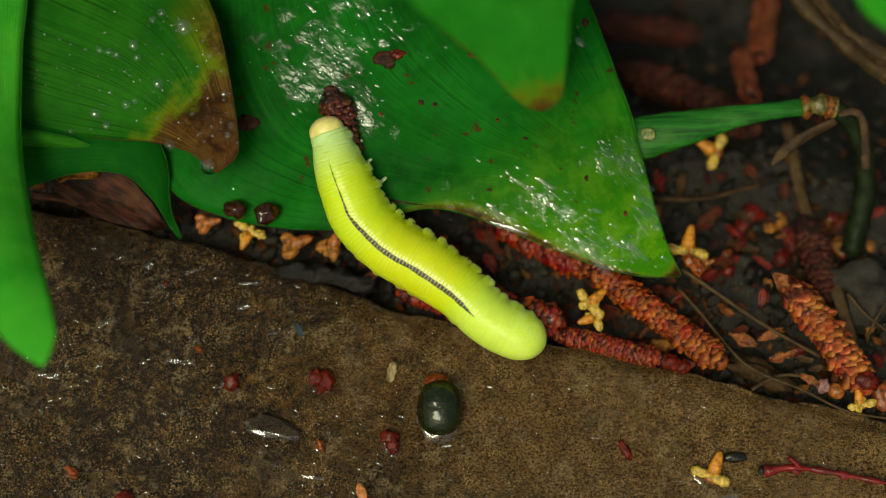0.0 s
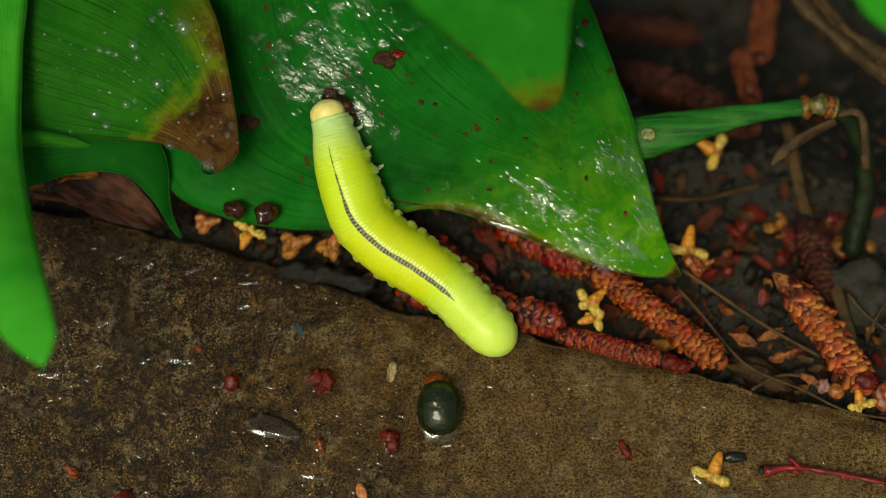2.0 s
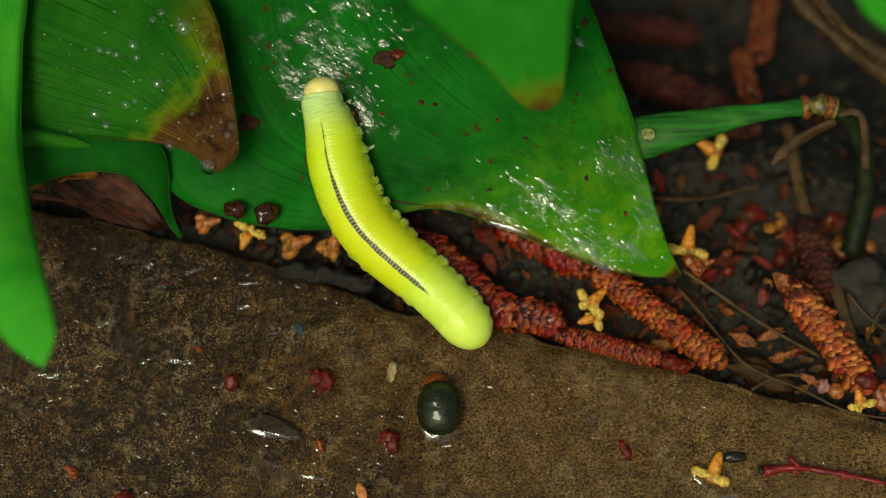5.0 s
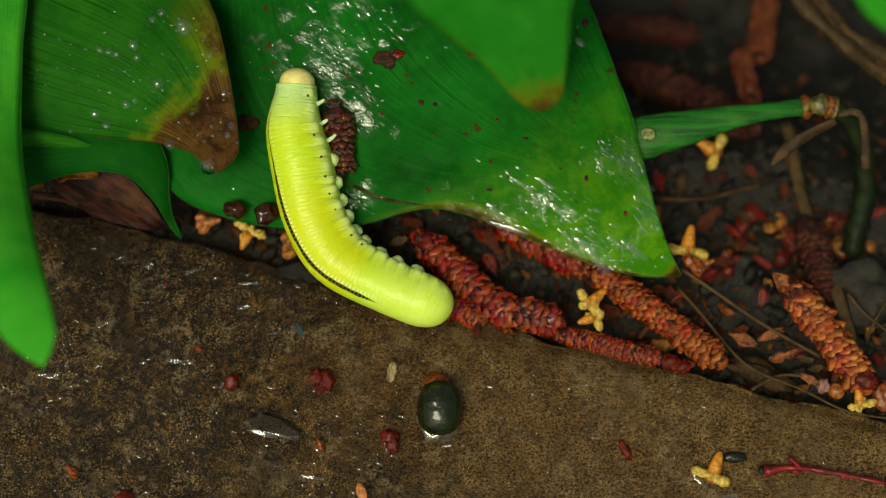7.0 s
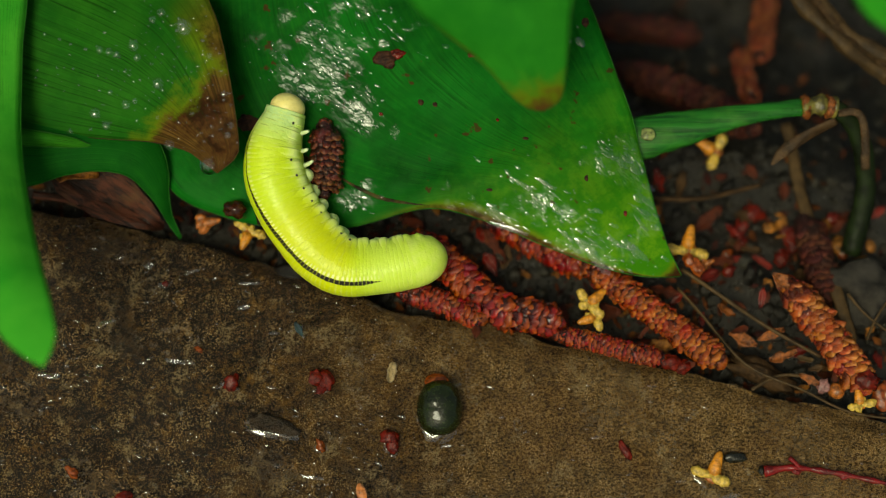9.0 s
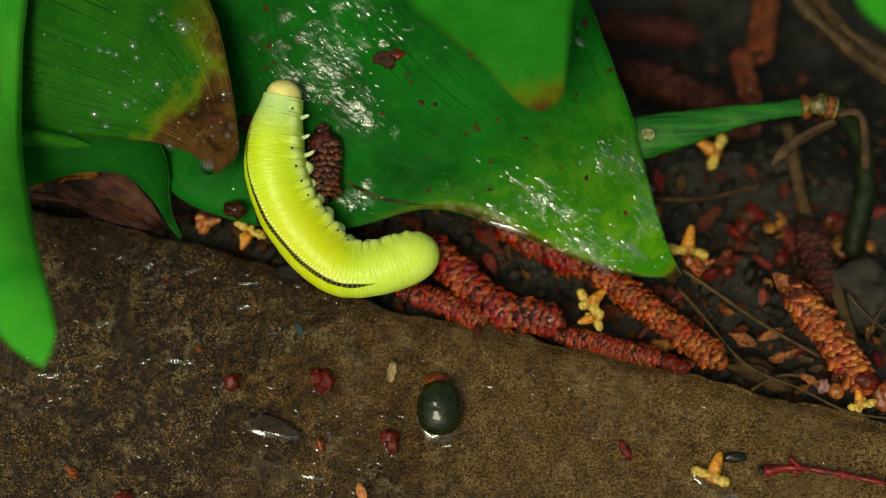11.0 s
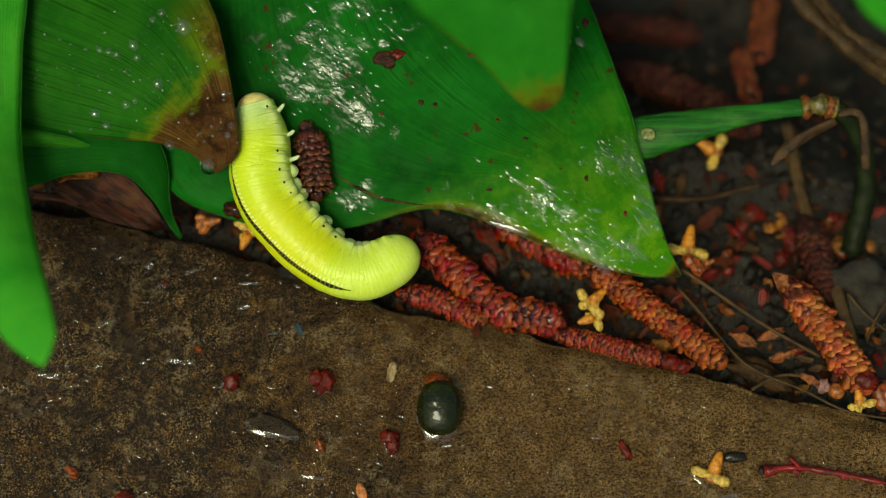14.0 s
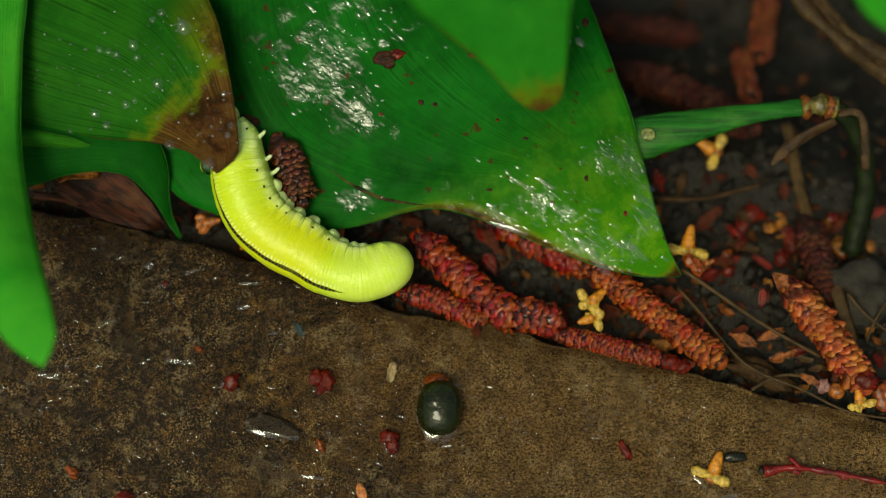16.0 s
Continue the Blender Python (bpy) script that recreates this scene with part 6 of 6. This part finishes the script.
    bend(6.6, 44, 34, (-0.01583, 0.02019, 0.00774), (-0.01597, 0.01873, 0.00747), (-0.01602, 0.01506, 0.00683), (-0.01527, 0.01047, 0.00606), (-0.01416, 0.00579, 0.00516), (-0.01326, 0.00170, 0.00424), (-0.01039, -0.00234, 0.00370), (-0.00654, -0.00563, 0.00370), (-0.00316, -0.00798, 0.00370), (-0.00108, -0.00903, 0.00360), (0.00054, -0.00945, 0.00250))
    bend(6.8, 53, 46, (-0.01727, 0.01955, 0.00762), (-0.01725, 0.01827, 0.00738), (-0.01760, 0.01414, 0.00667), (-0.01683, 0.01024, 0.00602), (-0.01586, 0.00590, 0.00519), (-0.01494, 0.00170, 0.00424), (-0.01214, -0.00175, 0.00370), (-0.00875, -0.00399, 0.00370), (-0.00514, -0.00622, 0.00370), (-0.00212, -0.00758, 0.00360), (0.00078, -0.00734, 0.00250))
    bend(7.0, 60, 50, (-0.01779, 0.01927, 0.00757), (-0.01783, 0.01793, 0.00732), (-0.01802, 0.01368, 0.00660), (-0.01711, 0.00955, 0.00590), (-0.01626, 0.00522, 0.00503), (-0.01510, 0.00193, 0.00429), (-0.01308, -0.00128, 0.00370), (-0.00968, -0.00375, 0.00370), (-0.00526, -0.00587, 0.00370), (-0.00201, -0.00697, 0.00360), (0.00120, -0.00687, 0.00250))
    bend(7.5, 61, 42, (-0.01825, 0.01863, 0.00745), (-0.01835, 0.01713, 0.00717), (-0.01876, 0.01345, 0.00656), (-0.01836, 0.00932, 0.00586), (-0.01744, 0.00522, 0.00503), (-0.01622, 0.00147, 0.00419), (-0.01401, -0.00151, 0.00370), (-0.01120, -0.00328, 0.00370), (-0.00759, -0.00422, 0.00370), (-0.00341, -0.00446, 0.00360), (0.00134, -0.00394, 0.00250))
    bend(8.0, 61, 38, (-0.01951, 0.01726, 0.00719), (-0.01976, 0.01586, 0.00696), (-0.02011, 0.01219, 0.00635), (-0.01934, 0.00795, 0.00563), (-0.01838, 0.00443, 0.00484), (-0.01645, 0.00102, 0.00410), (-0.01436, -0.00151, 0.00370), (-0.01178, -0.00305, 0.00370), (-0.00852, -0.00317, 0.00370), (-0.00434, -0.00281, 0.00360), (0.00041, -0.00190, 0.00250))
    bend(8.6, 61, 38, (-0.01955, 0.01644, 0.00706), (-0.01988, 0.01506, 0.00683), (-0.02057, 0.01127, 0.00619), (-0.01976, 0.00703, 0.00546), (-0.01819, 0.00364, 0.00465), (-0.01669, 0.00102, 0.00410), (-0.01436, -0.00151, 0.00370), (-0.01167, -0.00293, 0.00370), (-0.00818, -0.00293, 0.00370), (-0.00411, -0.00234, 0.00360), (0.00031, -0.00095, 0.00251))
    bend(9.2, 61, 38, (-0.01876, 0.01621, 0.00702), (-0.01911, 0.01483, 0.00679), (-0.02027, 0.01150, 0.00623), (-0.02046, 0.00818, 0.00567), (-0.01901, 0.00432, 0.00481), (-0.01704, 0.00147, 0.00419), (-0.01471, -0.00128, 0.00370), (-0.01201, -0.00293, 0.00370), (-0.00853, -0.00305, 0.00370), (-0.00423, -0.00229, 0.00360), (0.00022, -0.00072, 0.00256))
    bend(10.3, 61, 39, (-0.01916, 0.01712, 0.00718), (-0.01938, 0.01581, 0.00695), (-0.02033, 0.01213, 0.00634), (-0.02036, 0.00846, 0.00571), (-0.01901, 0.00437, 0.00483), (-0.01704, 0.00142, 0.00418), (-0.01471, -0.00128, 0.00370), (-0.01196, -0.00305, 0.00370), (-0.00841, -0.00311, 0.00370), (-0.00458, -0.00214, 0.00360), (-0.00051, -0.00026, 0.00265))
    bend(11.4, 61, 40, (-0.01955, 0.01804, 0.00734), (-0.01965, 0.01678, 0.00711), (-0.02039, 0.01276, 0.00644), (-0.02027, 0.00875, 0.00576), (-0.01900, 0.00443, 0.00484), (-0.01704, 0.00136, 0.00417), (-0.01471, -0.00128, 0.00370), (-0.01190, -0.00317, 0.00370), (-0.00829, -0.00317, 0.00370), (-0.00493, -0.00199, 0.00360), (-0.00123, 0.00020, 0.00274))
    bend(12.0, 61, 42, (-0.02126, 0.01769, 0.00727), (-0.02097, 0.01678, 0.00711), (-0.02097, 0.01288, 0.00646), (-0.02078, 0.00898, 0.00580), (-0.01970, 0.00477, 0.00492), (-0.01739, 0.00124, 0.00415), (-0.01494, -0.00128, 0.00370), (-0.01236, -0.00305, 0.00370), (-0.00864, -0.00335, 0.00370), (-0.00562, -0.00222, 0.00360), (-0.00194, -0.00026, 0.00265))
    bend(12.6, 61, 44, (-0.02307, 0.01735, 0.00722), (-0.02295, 0.01690, 0.00713), (-0.02195, 0.01288, 0.00646), (-0.02192, 0.00898, 0.00580), (-0.02028, 0.00454, 0.00487), (-0.01762, 0.00102, 0.00410), (-0.01505, -0.00151, 0.00370), (-0.01248, -0.00317, 0.00370), (-0.00899, -0.00328, 0.00370), (-0.00609, -0.00222, 0.00360), (-0.00273, -0.00095, 0.00251))
    bend(13.3, 61, 44, (-0.02301, 0.01690, 0.00714), (-0.02289, 0.01644, 0.00706), (-0.02203, 0.01288, 0.00646), (-0.02207, 0.00863, 0.00574), (-0.02092, 0.00488, 0.00495), (-0.01826, 0.00159, 0.00422), (-0.01547, -0.00104, 0.00370), (-0.01277, -0.00281, 0.00370), (-0.00940, -0.00324, 0.00370), (-0.00592, -0.00175, 0.00360), (-0.00268, -0.00095, 0.00251))
    bend(14.0, 61, 47, (-0.02297, 0.01630, 0.00703), (-0.02289, 0.01609, 0.00700), (-0.02208, 0.01276, 0.00644), (-0.02207, 0.00829, 0.00569), (-0.02092, 0.00477, 0.00492), (-0.01814, 0.00136, 0.00417), (-0.01547, -0.00116, 0.00370), (-0.01242, -0.00317, 0.00370), (-0.00916, -0.00357, 0.00370), (-0.00592, -0.00199, 0.00360), (-0.00291, -0.00143, 0.00250))
    bend(14.5, 61, 52, (-0.02384, 0.01579, 0.00695), (-0.02352, 0.01517, 0.00685), (-0.02270, 0.01196, 0.00631), (-0.02293, 0.00783, 0.00561), (-0.02163, 0.00386, 0.00471), (-0.01884, 0.00067, 0.00403), (-0.01546, -0.00163, 0.00370), (-0.01277, -0.00328, 0.00370), (-0.00916, -0.00387, 0.00370), (-0.00615, -0.00251, 0.00360), (-0.00361, -0.00166, 0.00250))
    bend(15.0, 61, 52, (-0.02601, 0.01506, 0.00683), (-0.02417, 0.01253, 0.00641), (-0.02389, 0.00806, 0.00565), (-0.02279, 0.00409, 0.00476), (-0.02012, 0.00136, 0.00417), (-0.01663, -0.00070, 0.00376), (-0.01370, -0.00293, 0.00370), (-0.00963, -0.00378, 0.00370), (-0.00626, -0.00269, 0.00360), (-0.00375, -0.00166, 0.00250))
    bend(15.5, 61, 52, (-0.02668, 0.01488, 0.00680), (-0.02478, 0.01222, 0.00635), (-0.02445, 0.00815, 0.00566), (-0.02289, 0.00373, 0.00467), (-0.02012, 0.00099, 0.00410), (-0.01663, -0.00097, 0.00371), (-0.01380, -0.00293, 0.00370), (-0.00991, -0.00382, 0.00370), (-0.00645, -0.00260, 0.00360), (-0.00401, -0.00147, 0.00250))
    bend(16.0, 61, 52, (-0.02685, 0.01483, 0.00679), (-0.02494, 0.01214, 0.00634), (-0.02459, 0.00818, 0.00567), (-0.02291, 0.00364, 0.00465), (-0.02013, 0.00090, 0.00408), (-0.01663, -0.00104, 0.00370), (-0.01382, -0.00293, 0.00370), (-0.00997, -0.00382, 0.00370), (-0.00650, -0.00258, 0.00360), (-0.00408, -0.00143, 0.00250))
    solved = [(p[0], *folded(*p[1:])) for p in POSES]
    root = [(t, Matrix.Translation(out[COUNT // 2].translation)) for t, hm, out in solved]
    walk(LARVA, root)
    walk(LARVA_HEAD, [(t, m.inverted() @ hm) for (t, m), (_, hm, _) in zip(root, solved)])
    for i, ob in enumerate(RINGS + TAILS):
        walk(ob, [(t, m.inverted() @ out[i]) for (t, m), (_, _, out) in zip(root, solved)])
    walk(PELLETS[0], [
        (0.0, pose(-0.01361, 0.01815, 0.00567, 0, 11.5, -76.4)),
        (1.5, pose(-0.01361, 0.01801, 0.00564, 0, 11.5, -77.1)),
        (2.5, pose(-0.01375, 0.01769, 0.00557, 0, 11.4, -78.1)),
        (4.1, pose(-0.01328, 0.01733, 0.00549, 0, 11.4, -81.2)),
        (6.4, pose(-0.01258, 0.01664, 0.00533, 0, 10.7, -83.6)),
        (6.6, pose(-0.01258, 0.01664, 0.00533, 0, 10.6, -85.4)),
        (7.0, pose(-0.01329, 0.01651, 0.00530, 0, 10.2, -86.3)),
        (7.5, pose(-0.01390, 0.01605, 0.00520, 0, 9.6, -85.7)),
        (8.0, pose(-0.01484, 0.01537, 0.00504, 0, 8.5, -88.2)),
        (8.6, pose(-0.01475, 0.01477, 0.00491, 0, 7.9, -88.7)),
        (9.2, pose(-0.01437, 0.01404, 0.00474, 0, 6.9, -92.1)),
        (11.4, pose(-0.01475, 0.01359, 0.00464, 0, 6.3, -89.8)),
        (12.0, pose(-0.01517, 0.01377, 0.00468, 0, 6.6, -88.3)),
        (12.6, pose(-0.01696, 0.01386, 0.00470, 0, 6.4, -80.6)),
        (13.3, pose(-0.01662, 0.01395, 0.00472, 0, 6.5, -81.8)),
        (14.0, pose(-0.01666, 0.01395, 0.00472, 0, 6.4, -81.1)),
        (14.5, pose(-0.01713, 0.01350, 0.00462, 0, 5.9, -82.6)),
        (15.0, pose(-0.01873, 0.01308, 0.00452, 0, 5.4, -77.9)),
        (15.5, pose(-0.01883, 0.01258, 0.00441, 0, 5.0, -76.1)),
        (16.0, pose(-0.02014, 0.01258, 0.00441, 0, 4.9, -68.5)),
    ])


motions()
